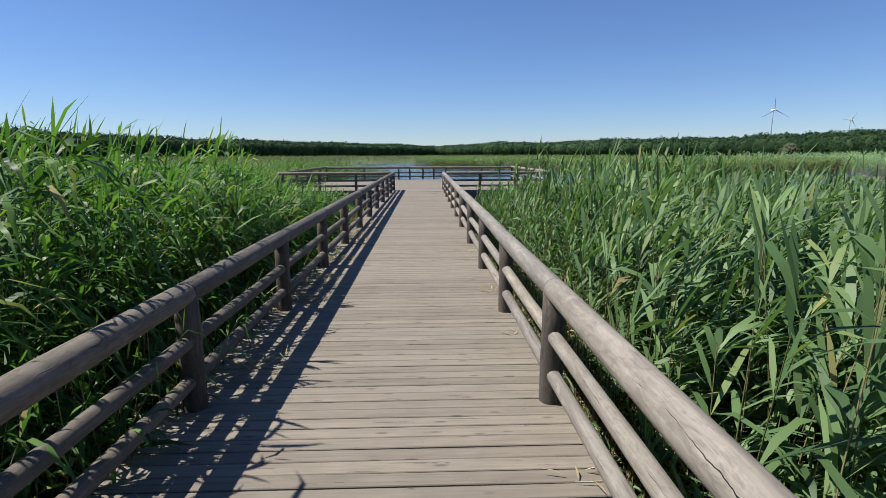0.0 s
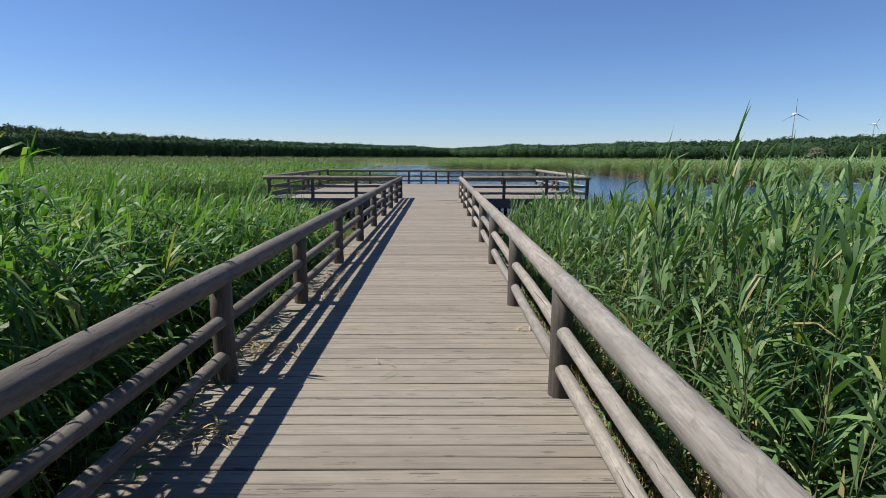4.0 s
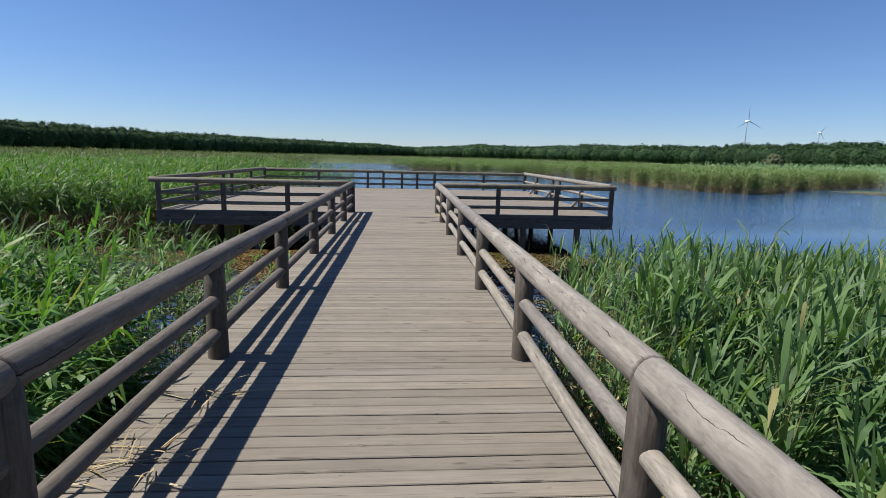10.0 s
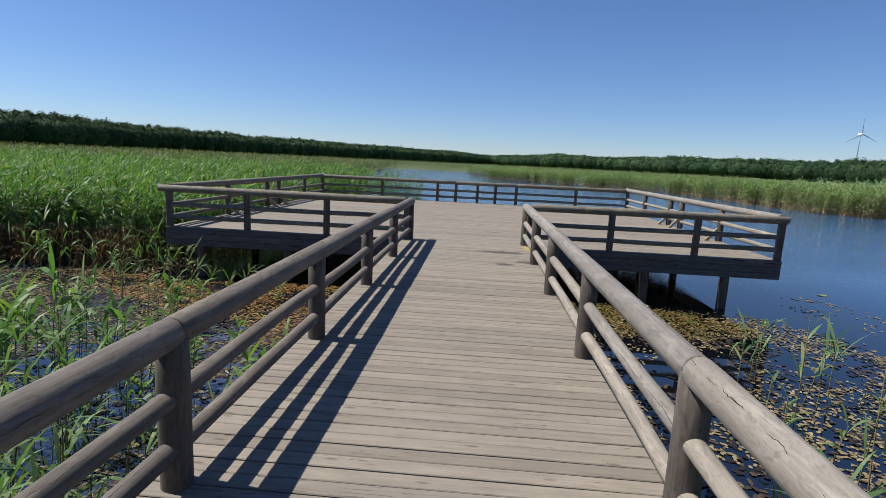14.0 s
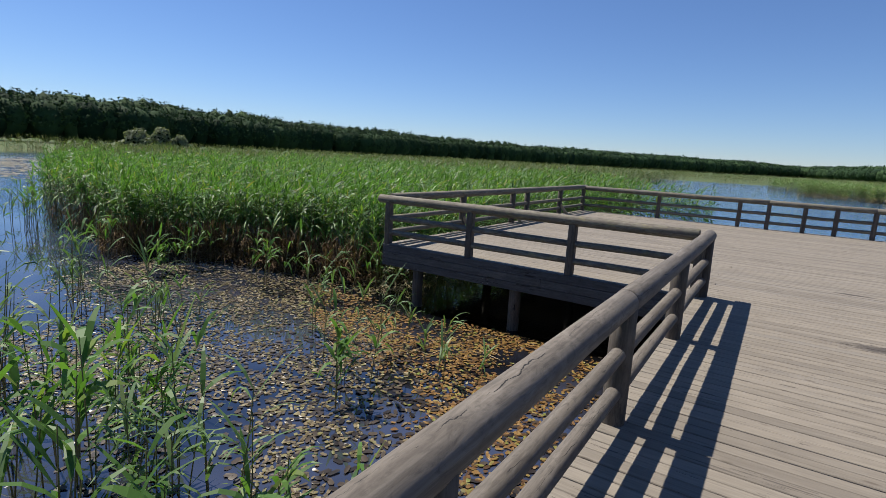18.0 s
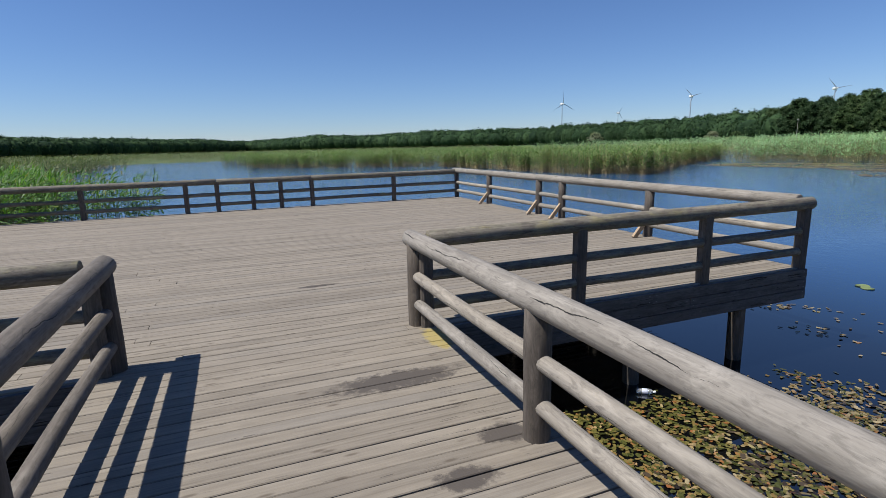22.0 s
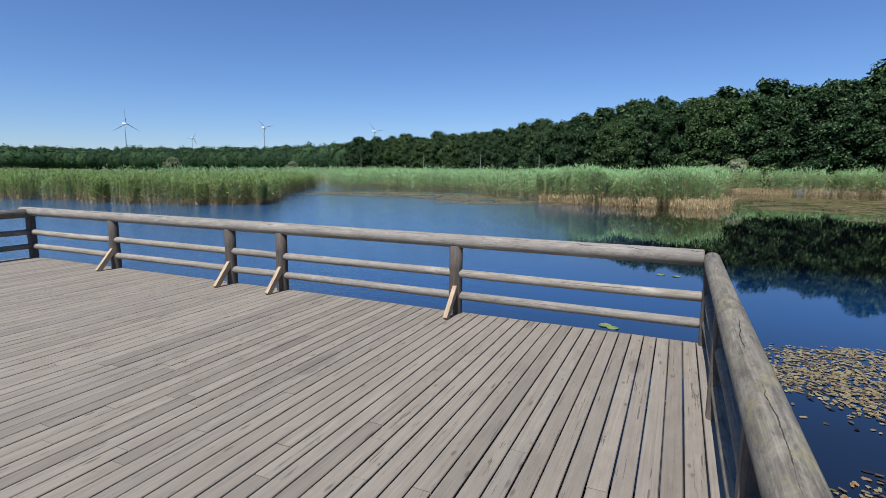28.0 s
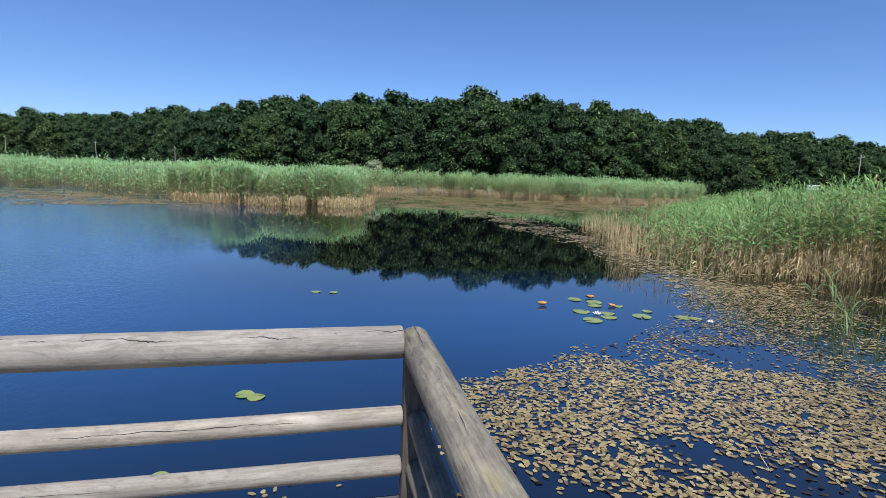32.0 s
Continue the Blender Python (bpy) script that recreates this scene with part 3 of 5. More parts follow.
SIDE_Y = [NEAR_Y, 29.44, 32.19, 33.19, 35.94, FAR_Y]
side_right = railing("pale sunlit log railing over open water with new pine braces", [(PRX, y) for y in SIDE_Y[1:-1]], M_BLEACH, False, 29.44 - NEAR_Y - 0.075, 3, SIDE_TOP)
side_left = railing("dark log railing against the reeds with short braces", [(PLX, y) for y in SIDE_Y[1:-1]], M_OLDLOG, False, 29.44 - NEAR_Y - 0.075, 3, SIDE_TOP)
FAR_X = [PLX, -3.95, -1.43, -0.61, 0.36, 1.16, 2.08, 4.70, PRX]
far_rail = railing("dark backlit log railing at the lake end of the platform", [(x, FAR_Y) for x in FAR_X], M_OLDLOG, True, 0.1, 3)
for side, x in ((side_right, PRX), (side_left, PLX)):
    for a, b in ((NEAR_Y + 0.07, 29.44), (35.94, FAR_Y - 0.07)):
        for z, nm in ((MID_Z, "middle_rail"), (LOW_Z, "lower_rail")):
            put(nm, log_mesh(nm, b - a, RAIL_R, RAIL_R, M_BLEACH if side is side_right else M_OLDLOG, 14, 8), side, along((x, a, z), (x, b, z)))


def brace(parent, x, y, inward):
    """A short diagonal strut from the deck up to a post."""
    a, b = (x + inward * 0.34, y - 0.02, 0.0), (x + inward * 0.05, y - 0.02, 0.33)
    put("brace", beam_mesh("brace", 0.44, 0.055, 0.085, M_BRACE, 0.004), parent, along(a, b), "new pale pine strut")


for y in SIDE_Y[1:-1]:
    brace(side_right, PRX, y, -1)
    brace(side_left, PLX, y, 1)


# ---- wind turbines, poles ----
def wind_turbine(az, dist, hub, blade, turn):
    x, y = 0.7 + dist * math.sin(radians(az)), 24.6 + dist * math.cos(radians(az))
    t = tagged(new("wind_turbine"), "white three-bladed wind turbine far beyond the woods", "wind turbine", "wind turbines")
    t.matrix_basis = Matrix.Translation((x, y, -0.5)) @ Matrix.Rotation(radians(-az + 25), 4, "Z")
    put("tower", log_mesh("tower", hub, 1.2, 0.7, M_TURBINE, 12, 4, 0, 0.05, 0), t, along((0, 0, 0), (0, 0, hub)))
    put("nacelle", beam_mesh("nacelle", 9, 3.4, 3.6, M_WHITE, 0.6), t, pose(0, -4, hub + 1.6, 0, 0, 90))
    put("hub", log_mesh("hub", 3, 1.7, 1.0, M_WHITE, 12, 3, 0, 0.3, 0), t, along((0, -4, hub + 1.6), (0, -7, hub + 1.6)))
    for k in range(3):
        a = radians(turn + 120 * k)
        prof = [(0, 0.5, 0.4), (0.15, 0.9, 0.3), (0.5, 0.55, 0.2), (1.0, 0.15, 0.06)]
        vs, fs = [], []
        for f, wdt, th in prof:
            vs += [(blade * f, -th, -wdt * 0.4), (blade * f, -th, wdt), (blade * f, th, wdt), (blade * f, th, -wdt * 0.4)]
        for i in range(3):
            fs += [(4 * i + q, 4 * i + (q + 1) % 4, 4 * i + 4 + (q + 1) % 4, 4 * i + 4 + q) for q in range(4)]
        fs += [(3, 2, 1, 0), (12, 13, 14, 15)]
        put("blade", mesh_of("blade", vs, fs, M_TURBINE), t, Matrix.Translation((0, -5.6, hub + 1.6)) @ Matrix.Rotation(-a, 4, "Y"))


wind_turbine(34.4, 1115, 78, 27, 92)
wind_turbine(46.7, 1047, 76, 18, 15)
wind_turbine(58.0, 1016, 72, 20, 130)
wind_turbine(40.0, 1475, 74, 18, 60)


# ---- woods ----
def polar(az, d):
    return 3 + d * math.sin(radians(az)), 26 + d * math.cos(radians(az))


def tree_line(az):
    """Distance and top height of the wood's edge in a direction."""
    table = [(-180, 150, 12), (-120, 150, 12), (-66, 190, 14.4), (-42, 255, 14.2), (-28, 365, 14.6), (-12, 520, 15.8), (-4, 640, 16), (1, 780, 15.4), (8, 600, 17.4), (15, 560, 16), (20, 470, 16), (30, 420, 14.2), (36, 340, 13.5),
             (47, 260, 12.4), (55, 200, 12.2), (66, 165, 12.9), (75, 140, 13.5), (82, 115, 13.9), (90, 100, 14.6), (100, 96, 14.8), (105, 95, 15.8), (113, 97, 15.8), (120, 104, 15.1), (128, 116, 14.0), (136, 140, 13.1), (143, 165, 12.7), (180, 150, 12)]
    for (a0, d0, h0), (a1, d1, h1) in zip(table, table[1:]):
        if a0 <= az <= a1:
            f = (az - a0) / (a1 - a0)
            return d0 + (d1 - d0) * f, h0 + (h1 - h0) * f
    return 150, 12


def leaf_tris(centres, normals, size, rng):
    """Small random leaf triangles facing roughly along the normals."""
    n = len(centres)
    nr = normals + rng.normal(0, 0.5, (n, 3))
    nr /= np.linalg.norm(nr, axis=1, keepdims=True) + 1e-9
    u = np.cross(nr, rng.normal(0, 1, (n, 3)))
    u /= np.linalg.norm(u, axis=1, keepdims=True) + 1e-9
    v = np.cross(nr, u)
    s = (size * rng.uniform(0.6, 1.4, n))[:, None]
    verts = np.stack([centres - u * s * 0.55, centres + u * s * 0.3 + v * s * 0.45, centres + u * s * 0.4 - v * s * 0.4], 1).reshape(-1, 3)
    return verts, np.arange(3 * n).reshape(-1, 3)


def ball(rng, n):
    v = rng.normal(0, 1, (n, 3))
    return v / np.linalg.norm(v, axis=1, keepdims=True)


ICO = bmesh.new()
bmesh.ops.create_icosphere(ICO, subdivisions=1, radius=1)
ICO_V = np.array([v.co[:] for v in ICO.verts])
ICO_F = np.array([[v.index for v in f.verts] for f in ICO.faces])
ICO.free()
ROUND = bmesh.new()
bmesh.ops.create_icosphere(ROUND, subdivisions=2, radius=1)
ROUND_V = np.array([v.co[:] for v in ROUND.verts])
ROUND_F = np.array([[v.index for v in f.verts] for f in ROUND.faces])
ROUND.free()


def crown_parts(rng, h, spread, leaves, size, lobe_count=34):
    """Leaf soup and inner mass of an uneven broadleaf crown between 0.1 h and h."""
    lobes = []
    for k in range(lobe_count):
        f = (k + rng.uniform(0, 1)) / lobe_count * 0.86 + 0.08
        a = k * 2.4 + rng.uniform(-0.7, 0.7)
        out = spread * math.sin(math.pi * min(0.95, f * 0.72 + 0.24)) * rng.uniform(0.5, 0.95)
        r = spread * rng.uniform(0.2, 0.36) * (1.1 - 0.3 * f)
        lobes.append((out * math.cos(a), out * math.sin(a), min(f * h, h - r * 0.8), r))
    lobes.append((0, 0, h * 0.5, spread * 0.62))
    lobes.append((rng.uniform(-.3, .3), rng.uniform(-.3, .3), h * 0.76, spread * 0.5))
    lobes.append((rng.uniform(-.4, .4), rng.uniform(-.4, .4), h * 0.9, spread * 0.26))
    cen, nor, core_v, core_f, off = [], [], [], [], 0
    tot = sum(l[3] ** 2 for l in lobes)
    for x, y, z, r in lobes:
        n = int(leaves * r * r / tot)
        d = ball(rng, n)
        d[:, 2] = np.where((d[:, 2] < -0.3) & (rng.uniform(0, 1, n) < 0.6), -d[:, 2], d[:, 2])
        rad = r * rng.uniform(0.7, 1.2, n)[:, None] * (1 + 0.16 * np.sin(d[:, :1] * 5 + x) * np.sin(d[:, 1:2] * 5 + y))
        cen.append(np.array([x, y, z]) + d * rad * [1, 1, 0.85])
        nor.append(d + [0, 0, 0.3])
        core_v.append(np.array([x, y, z]) + ICO_V * r * 0.74 * [1, 1, 0.85] * (1 + rng.normal(0, 0.12, (len(ICO_V), 1))))
        core_f.append(ICO_F + off)
        off += len(ICO_V)
    lv, lt = leaf_tris(np.concatenate(cen), np.concatenate(nor), size, rng)
    return lv, lt, np.concatenate(core_v), np.concatenate(core_f)


def make_tree(seed, h, spread, leaves, size):
    rng = np.random.default_rng(seed)
    t = tagged(new("tree"), "dense dark green broadleaf tree at the wood's edge", "tree", "trees of the wood's edge")
    lv, lt, cv, cf = crown_parts(rng, h, spread, leaves, size)
    crown = put("crown", soup("crown", lv, lt, M_TREE), t)
    put("inner_foliage", soup("inner_foliage", cv, cf, M_SHADE), crown, None, "foliage core coloured near black for the shade inside")
    put("trunk", log_mesh("trunk", h * 0.6, 0.22, 0.1, M_TRUNK, 8, 5, 0.15), t, along((0, 0, -0.3), (0.1, 0, h * 0.6)))
    for k in range(3):
        a = rng.uniform(0, 6.28)
        put("limb", log_mesh("limb", h * 0.3, 0.1, 0.04, M_TRUNK, 6, 3, 0.1), t, along((0, 0, h * 0.3 + k * 0.6), (math.cos(a) * spread * 0.6, math.sin(a) * spread * 0.6, h * 0.55 + k * 0.5)))
    return t


protos = [make_tree(100 + k, 12.0, 3.5 + 0.3 * (k % 4), 15000, 0.245) for k in range(8)] + [make_tree(130 + k, 12.0, 3.6 + 0.3 * k, 5000, 0.40) for k in range(4)]
used = set()
rt = random.Random(5)
placed = 0
for row, (back, up) in enumerate(((0, 0.95), (5, 1.08), (11, 1.17))):
    az = 54.0 + row
    while az < 148:
        d, h = tree_line(az)
        d2 = d + back + rt.uniform(-2, 2)
        x, y = polar(az, d2)
        k = (h + 0.5) / 12.0 * up * rt.uniform(0.9, 1.06)
        src = protos[placed % 8 if row == 0 else 8 + placed % 4]
        m = Matrix.Translation((x, y, -0.6)) @ Matrix.Rotation(rt.uniform(0, 6.28), 4, "Z") @ Matrix.Diagonal((k * rt.uniform(0.9, 1.15), k * rt.uniform(0.9, 1.15), k, 1))
        if src not in used:
            used.add(src)
            src.matrix_basis = m
        else:
            c = copy_thing(src, m)
            c.matrix_basis = m
        placed += 1
        az += math.degrees(rt.uniform(2.8, 4.6) * (1, 1.15, 1.5)[row] / d2)

rng = np.random.default_rng(21)
fv, ft, iv, it, fo, io = [], [], [], [], 0, 0
for row, (back, up) in enumerate(((0, 0.9), (9, 1.05), (20, 1.16))):
    az = -180.0 + row
    while az < 180:
        d, h = tree_line(az)
        step = rng.uniform(2.6, 5.2) * (1 if -105 < az < 60 else 2.5)
        if 56 < az < 146:
            az += math.degrees(step / d)
            continue
        hh = (h + 0.6) * up * rng.uniform(0.94, 1.0)
        x, y = polar(az, d + back * d / 250 + rng.uniform(-3, 3))
        wide = rng.uniform(4.2, 7.2) * (1 if d < 400 else 1.5)
        hh *= 1 + 0.07 * noise.noise((az * 0.35, row * 3.1, 0.5))
        lumpy = 1 + 0.13 * np.sin(ROUND_V[:, :1] * 4 + x) * np.sin(ROUND_V[:, 1:2] * 4 + y)
        v = ROUND_V * [wide * 0.8, wide * 0.8, hh * 0.42] * lumpy * (1 + rng.normal(0, 0.035, (len(ROUND_V), 1))) + [x, y, -0.5 + hh * 0.47]
        iv.append(v)
        it.append(ROUND_F + io)
        io += len(v)
        n = 460 if d < 400 else 150
        dr = ball(rng, n)
        dr[:, 2] = np.abs(dr[:, 2]) * 1.15 - 0.3
        lump = 1 + 0.13 * np.sin(dr[:, :1] * 4 + x) * np.sin(dr[:, 1:2] * 4 + y)
        c = dr * [wide, wide, hh * 0.5] * rng.uniform(0.82, 1.03, n)[:, None] * lump + [x, y, -0.5 + hh * 0.5]
        lv, lt = leaf_tris(c, dr, 0.8 if d < 400 else 1.5, rng)
        fv.append(lv)
        ft.append(lt + fo)
        fo += len(lv)
        az += math.degrees(step / d)
tagged(new("far_woods", soup("far_woods", np.concatenate(fv), np.concatenate(ft), M_FARTREE)), "distant belt of dark green woodland on the horizon", "woods", kind="stuff")
tagged(new("far_woods_inner", soup("far_woods_inner", np.concatenate(iv), np.concatenate(it), M_FARTREE)), "dense inner foliage of the distant woodland", "woods", kind="stuff")


# ---- reeds ----
def reeds(name, px, py, height, leaves, length, width, detail, seed, label, lean=0.10, dry=0.12, base=None, bend=1.0, leaf_from=0.30, leaf=None, droop=0.8, rise=0.3, stalk=None, sweep=0.75, old=None):
    """Reed plants: a thin stalk with arching blade leaves, and dry leaves low down. One object of leaves, one of stalks, one of dry leaves."""
    rng = np.random.default_rng(seed)
    n = len(px)
    if n == 0:
        return None
    h = height * rng.uniform(0.78, 1.1, n) * np.where(rng.uniform(0, 1, n) < 0.02, 1.08, 1.0)
    h = h * (1 + 0.06 * np.sin(px * 0.9 + 1.3 * np.sin(py * 0.6)) + 0.06 * np.sin(py * 0.8 + 1.7 * np.sin(px * 0.35)))
    bz = np.full(n, WATER_Z - 0.12) if base is None else base
    ln = rng.normal(0, lean, (n, 2)) + [lean * 0.9, lean * 0.1]
    foot = np.stack([px, py, bz], 1)

    def stem(f):
        return foot[:, None, :] + np.stack([ln[:, None, 0] * h[:, None] * f ** 2, ln[:, None, 1] * h[:, None] * f ** 2, h[:, None] * f * np.ones_like(f)], 2)

    # stalks: three-sided
    segs = 3 if detail > 1 else 1
    fr = np.tile(np.linspace(0, 0.92, segs + 1), (n, 1))
    axis = stem(fr)
    rad = np.linspace(1, 0.45, segs + 1)[None, :, None, None] * (0.0065 if detail > 1 else 0.006 * width / 0.035)
    ring = np.array([[math.cos(a), math.sin(a), 0] for a in (0, 2.1, 4.2)])
    sv = (axis[:, :, None, :] + ring[None, None] * rad).reshape(-1, 3)
    tri = []
    for s in range(segs):
        for k in range(3):
            k2 = (k + 1) % 3
            a, b, c, d = s * 3 + k, s * 3 + k2, s * 3 + 3 + k2, s * 3 + 3 + k
            tri += [(a, b, c), (a, c, d)]
    st = (np.arange(n)[:, None, None] * ((segs + 1) * 3) + np.array(tri)[None]).reshape(-1, 3)

    def blades(count, f0, f1, ln0, wd, droop, up0, erect_top):
        f = rng.uniform(f0, f1, (n, count))
        root = stem(f)
        az = rng.uniform(0, 2 * math.pi, (n, count))
        dirx, diry = np.cos(az) + sweep, np.sin(az) + 0.1
        nn = np.hypot(dirx, diry) + 1e-6
        dirx, diry = dirx / nn, diry / nn
        L = ln0 * rng.uniform(0.6, 1.2, (n, count)) * (1.0 - 0.35 * np.abs(f - 0.7))
        up = up0 + erect_top * (f - f0) / max(1e-6, f1 - f0) + rng.normal(0, 0.22, (n, count))
        dr = droop * rng.uniform(0.3, 1.3, (n, count)) * bend
        side = np.stack([-diry, dirx, rng.normal(0, 0.35, (n, count))], 2)

        def at(s):
            out = L * s * np.cos(np.clip(up, -1.2, 1.45))
            z = L * s * np.sin(np.clip(up, -1.2, 1.45)) - dr * L * s * s
            return root + np.stack([dirx * out, diry * out, z], 2)
        w = wd * rng.uniform(0.7, 1.25, (n, count))[..., None]
        if detail > 1:
            p0, p1, p2, p3 = at(0.0), at(0.28), at(0.65), at(1.0)
            vs = np.stack([p0, p1 - side * w * 0.5, p1 + side * w * 0.5, p2 - side * w * 0.42, p2 + side * w * 0.42, p3], 2)
            tr = np.array([(0, 1, 2), (1, 3, 4), (1, 4, 2), (3, 5, 4)])
        else:
            p0, p1, p3 = at(0.0), at(0.45), at(1.0)
            vs = np.stack([p0, p1 - side * w * 0.5, p1 + side * w * 0.5, p3], 2)
            tr = np.array([(0, 1, 2), (1, 3, 2)])
        k = vs.shape[2]
        V = vs.reshape(-1, 3)
        T = (np.arange(n * count)[:, None, None] * k + tr[None]).reshape(-1, 3)
        return V, T

    lv, lt = blades(leaves, leaf_from, 0.99, length, width, droop if detail > 1 else 0.55, rise, 0.7)
    if detail > 1:
        # young rolled leaves stand up like spears
        sp_v, sp_t = blades(1, 0.95, 0.99, length * 0.75, width * 0.6, 0.15, 1.15, 0.0)
        lt = np.concatenate([lt, sp_t + len(lv)])
        lv = np.concatenate([lv, sp_v])
    ob = tagged(new(name, soup(name, lv, lt, leaf or M_REED)), label, "reeds", kind="stuff")
    tagged(new("reed_stalks", soup("reed_stalks", sv, st, stalk or M_STEM)), "tan and green stalks of " + label, "reeds", kind="stuff")
    nd = max(1, int(leaves * dry * 2))
    dv, dt = blades(nd, 0.06, 0.42, length * 0.8, width * 0.75, 1.1, 0.1, 0.2)
    tagged(new("dry_reed_leaves", soup("dry_reed_leaves", dv, dt, old or M_DRY)), "dry straw-coloured lower leaves of " + label, "reeds", kind="stuff")
    return ob


def field_height(px, py, side):
    """Reed height above the water, tall by the start of the boardwalk and lower further out."""
    if side < 0:
        return 0.42 * np.exp(-((px + 2.6) ** 2 + (py - 6.9) ** 2) / 0.7) + np.interp(py, [-6, 1, 5, 7, 9, 12, 14, 18, 30, 60], [3.0, 3.0, 2.95, 2.75, 2.45, 2.1, 1.95, 1.85, 2.0, 2.3])
    return np.interp(py, [-6, 1, 5, 8, 11, 14, 18], [2.7, 2.7, 2.65, 2.5, 2.28, 2.02, 1.58])


r1 = np.random.default_rng(31)
px, py = scatter([(-1.95, -6), (-1.9, 13.5), (-2.0, 15.6), (-3.5, 17), (-6.5, 17.6), (-6.5, -6)], 38, r1)
reeds("reed_bed", px, py, field_height(px, py, -1), 24, 0.6, 0.035, 2, 1, "tall lush green reeds crowding the boardwalk", droop=0.95, rise=0.38, sweep=1.15, old=M_BROWN)
px, py = scatter([(2.1, -6), (2.1, 5.4), (7, 5.8), (7, -6)], 38, r1)
reeds("reed_bed", px, py, field_height(px, py, 1), 23, 0.68, 0.037, 2, 2, "tall pale green reeds with broad wind-swept leaves", dry=0.1, leaf_from=0.35, leaf=M_MID, droop=0.6, rise=0.42, sweep=1.0)
px, py = scatter([(2.1, 5.4), (2.1, 13.2), (2.6, 15.8), (4.2, 17.4), (7, 17.6), (7, 5.8)], 34, r1)
reeds("reed_bed", px, py, field_height(px, py, 1), 23, 0.58, 0.029, 2, 7, "upright grey-green reeds with straw-coloured stalks", dry=0.2, leaf_from=0.36, leaf=M_FRESH, droop=0.6, rise=0.6, stalk=M_STEM)
px, py = scatter([(-1.7, 15.2), (-1.7, 17.4), (-3.5, 19), (-7.5, 20.2), (-8.5, 19), (-5, 17)], 7, r1)
reeds("reed_bed", px, py, np.full(len(px), 1.55), 12, 0.55, 0.028, 2, 5, "thinning reeds at the edge of the pond", leaf=M_FRESH, stalk=M_DRY)
px, py = scatter([(1.95, 13.2), (1.95, 16.4), (2.7, 17.8), (4.0, 19.0), (5.8, 19.8), (8, 19.4), (9.4, 17.4), (7, 17.2), (4.2, 17.0), (2.6, 15.2)], 22, r1)
reeds("reed_bed", px, py, np.full(len(px), 1.6), 13, 0.5, 0.024, 2, 6, "young green reeds at the edge of the lake", dry=0.45, leaf=M_FRESH, droop=0.45, rise=0.75)
px, py = scatter([(-7.4, 26.8), (-6.3, 26.9), (-6.3, 38), (-7.4, 38)], 34, r1)
reeds("reed_bed", px, py, np.full(len(px), 0.72), 5, 0.35, 0.025, 1, 8, "short brown reed stalks under the platform's edge", dry=0.4, leaf=M_STEM)
# an arm of open water leads from the pond away through the reeds
CHANNEL = [(-9.5, 21.2), (-13.0, 24.4), (-15.2, 25.4), (-20.5, 25.8), (-28, 28.4), (-37, 31.5), (-52, 38), (-74, 47), (-92, 62), (-98, 46), (-70, 33), (-42, 22.5), (-24, 18.2), (-13, 18.0)]
# shorter plants and old straw crowd up to the railings
px, py = scatter([(-2.0, -6), (-2.0, 13.4), (-1.42, 13.0), (-1.42, -6)], 42, r1)
reeds("reed_bed", px, py, 1.5 * np.interp(py, [2, 6, 12], [1.25, 1.06, 0.8]), 13, 0.44, 0.026, 2, 12, "short reeds and old straw beside the railing", 0.12, 0.35, leaf_from=0.3, droop=1.1, rise=0.3, stalk=M_DRY)
px, py = scatter([(2.3, -6), (2.6, 4), (2.9, 9), (2.8, 13.4), (1.86, 13.0), (1.82, -6)], 46, r1)
reeds("reed_bed", px, py, 1.25 * np.interp(py, [4, 12], [0.95, 1.0]), 4, 0.36, 0.02, 2, 13, "thicket of bare straw stalks below the railing", 0.10, 1.4, leaf_from=0.4, droop=0.9, rise=0.6, leaf=M_FRESH, stalk=M_DRY)
LEFT_BED = [(-6.5, -10), (-6.5, 17.6), (-9, 19.5), (-12, 23), (-14.2, 25.0), (-12.4, 26.6), (-9.6, 27.2), (-8.0, 27.5), (-7.25, 28.3), (-7.25, 33), (-7.6, 40), (-5.5, 40.2), (-3.0, 40.6), (-2.6, 42.5), (-6, 45), (-9, 52), (-11, 60), (-42, 60), (-42, -10)]
px, py = scatter(LEFT_BED, 15, r1)
near = ((px > -17) | (r1.uniform(0, 1, len(px)) < 0.62)) & ~inside(px, py, CHANNEL)
px, py = px[near], py[near]
reeds("reed_bed", px, py, field_height(px, py, -1), 10, 0.58, 0.046, 1, 3, "wide green reed bed on the marsh", 0.09, 0.05, leaf_from=0.5, sweep=1.0, old=M_BROWN)
# the bank of the pond: bare brown stalks below, leaves above
BANK = [(-21, 25.9), (-15.4, 25.5), (-14.2, 25.3), (-12.2, 26.7), (-9.6, 27.2), (-8.0, 27.6), (-7.3, 28.4), (-7.3, 30.5), (-9.2, 29.6), (-12.6, 28.9), (-15.2, 27.8), (-21, 28.4)]
px, py = scatter(BANK, 26, r1)
reeds("reed_bed", px, py, np.full(len(px), 1.9), 11, 0.55, 0.034, 2, 9, "green reeds on brown stalks along the pond's bank", 0.08, 0.14, leaf_from=0.58, stalk=M_BROWN, sweep=1.1, old=M_BROWN)
px, py = scatter([(-15.6, 25.2), (-14.2, 24.7), (-12.3, 26.1), (-9.6, 26.6), (-7.9, 26.9), (-7.1, 28.0), (-7.3, 29.2), (-8.1, 28.2), (-9.6, 27.8), (-12.4, 27.3), (-14.2, 25.9)], 55, r1)
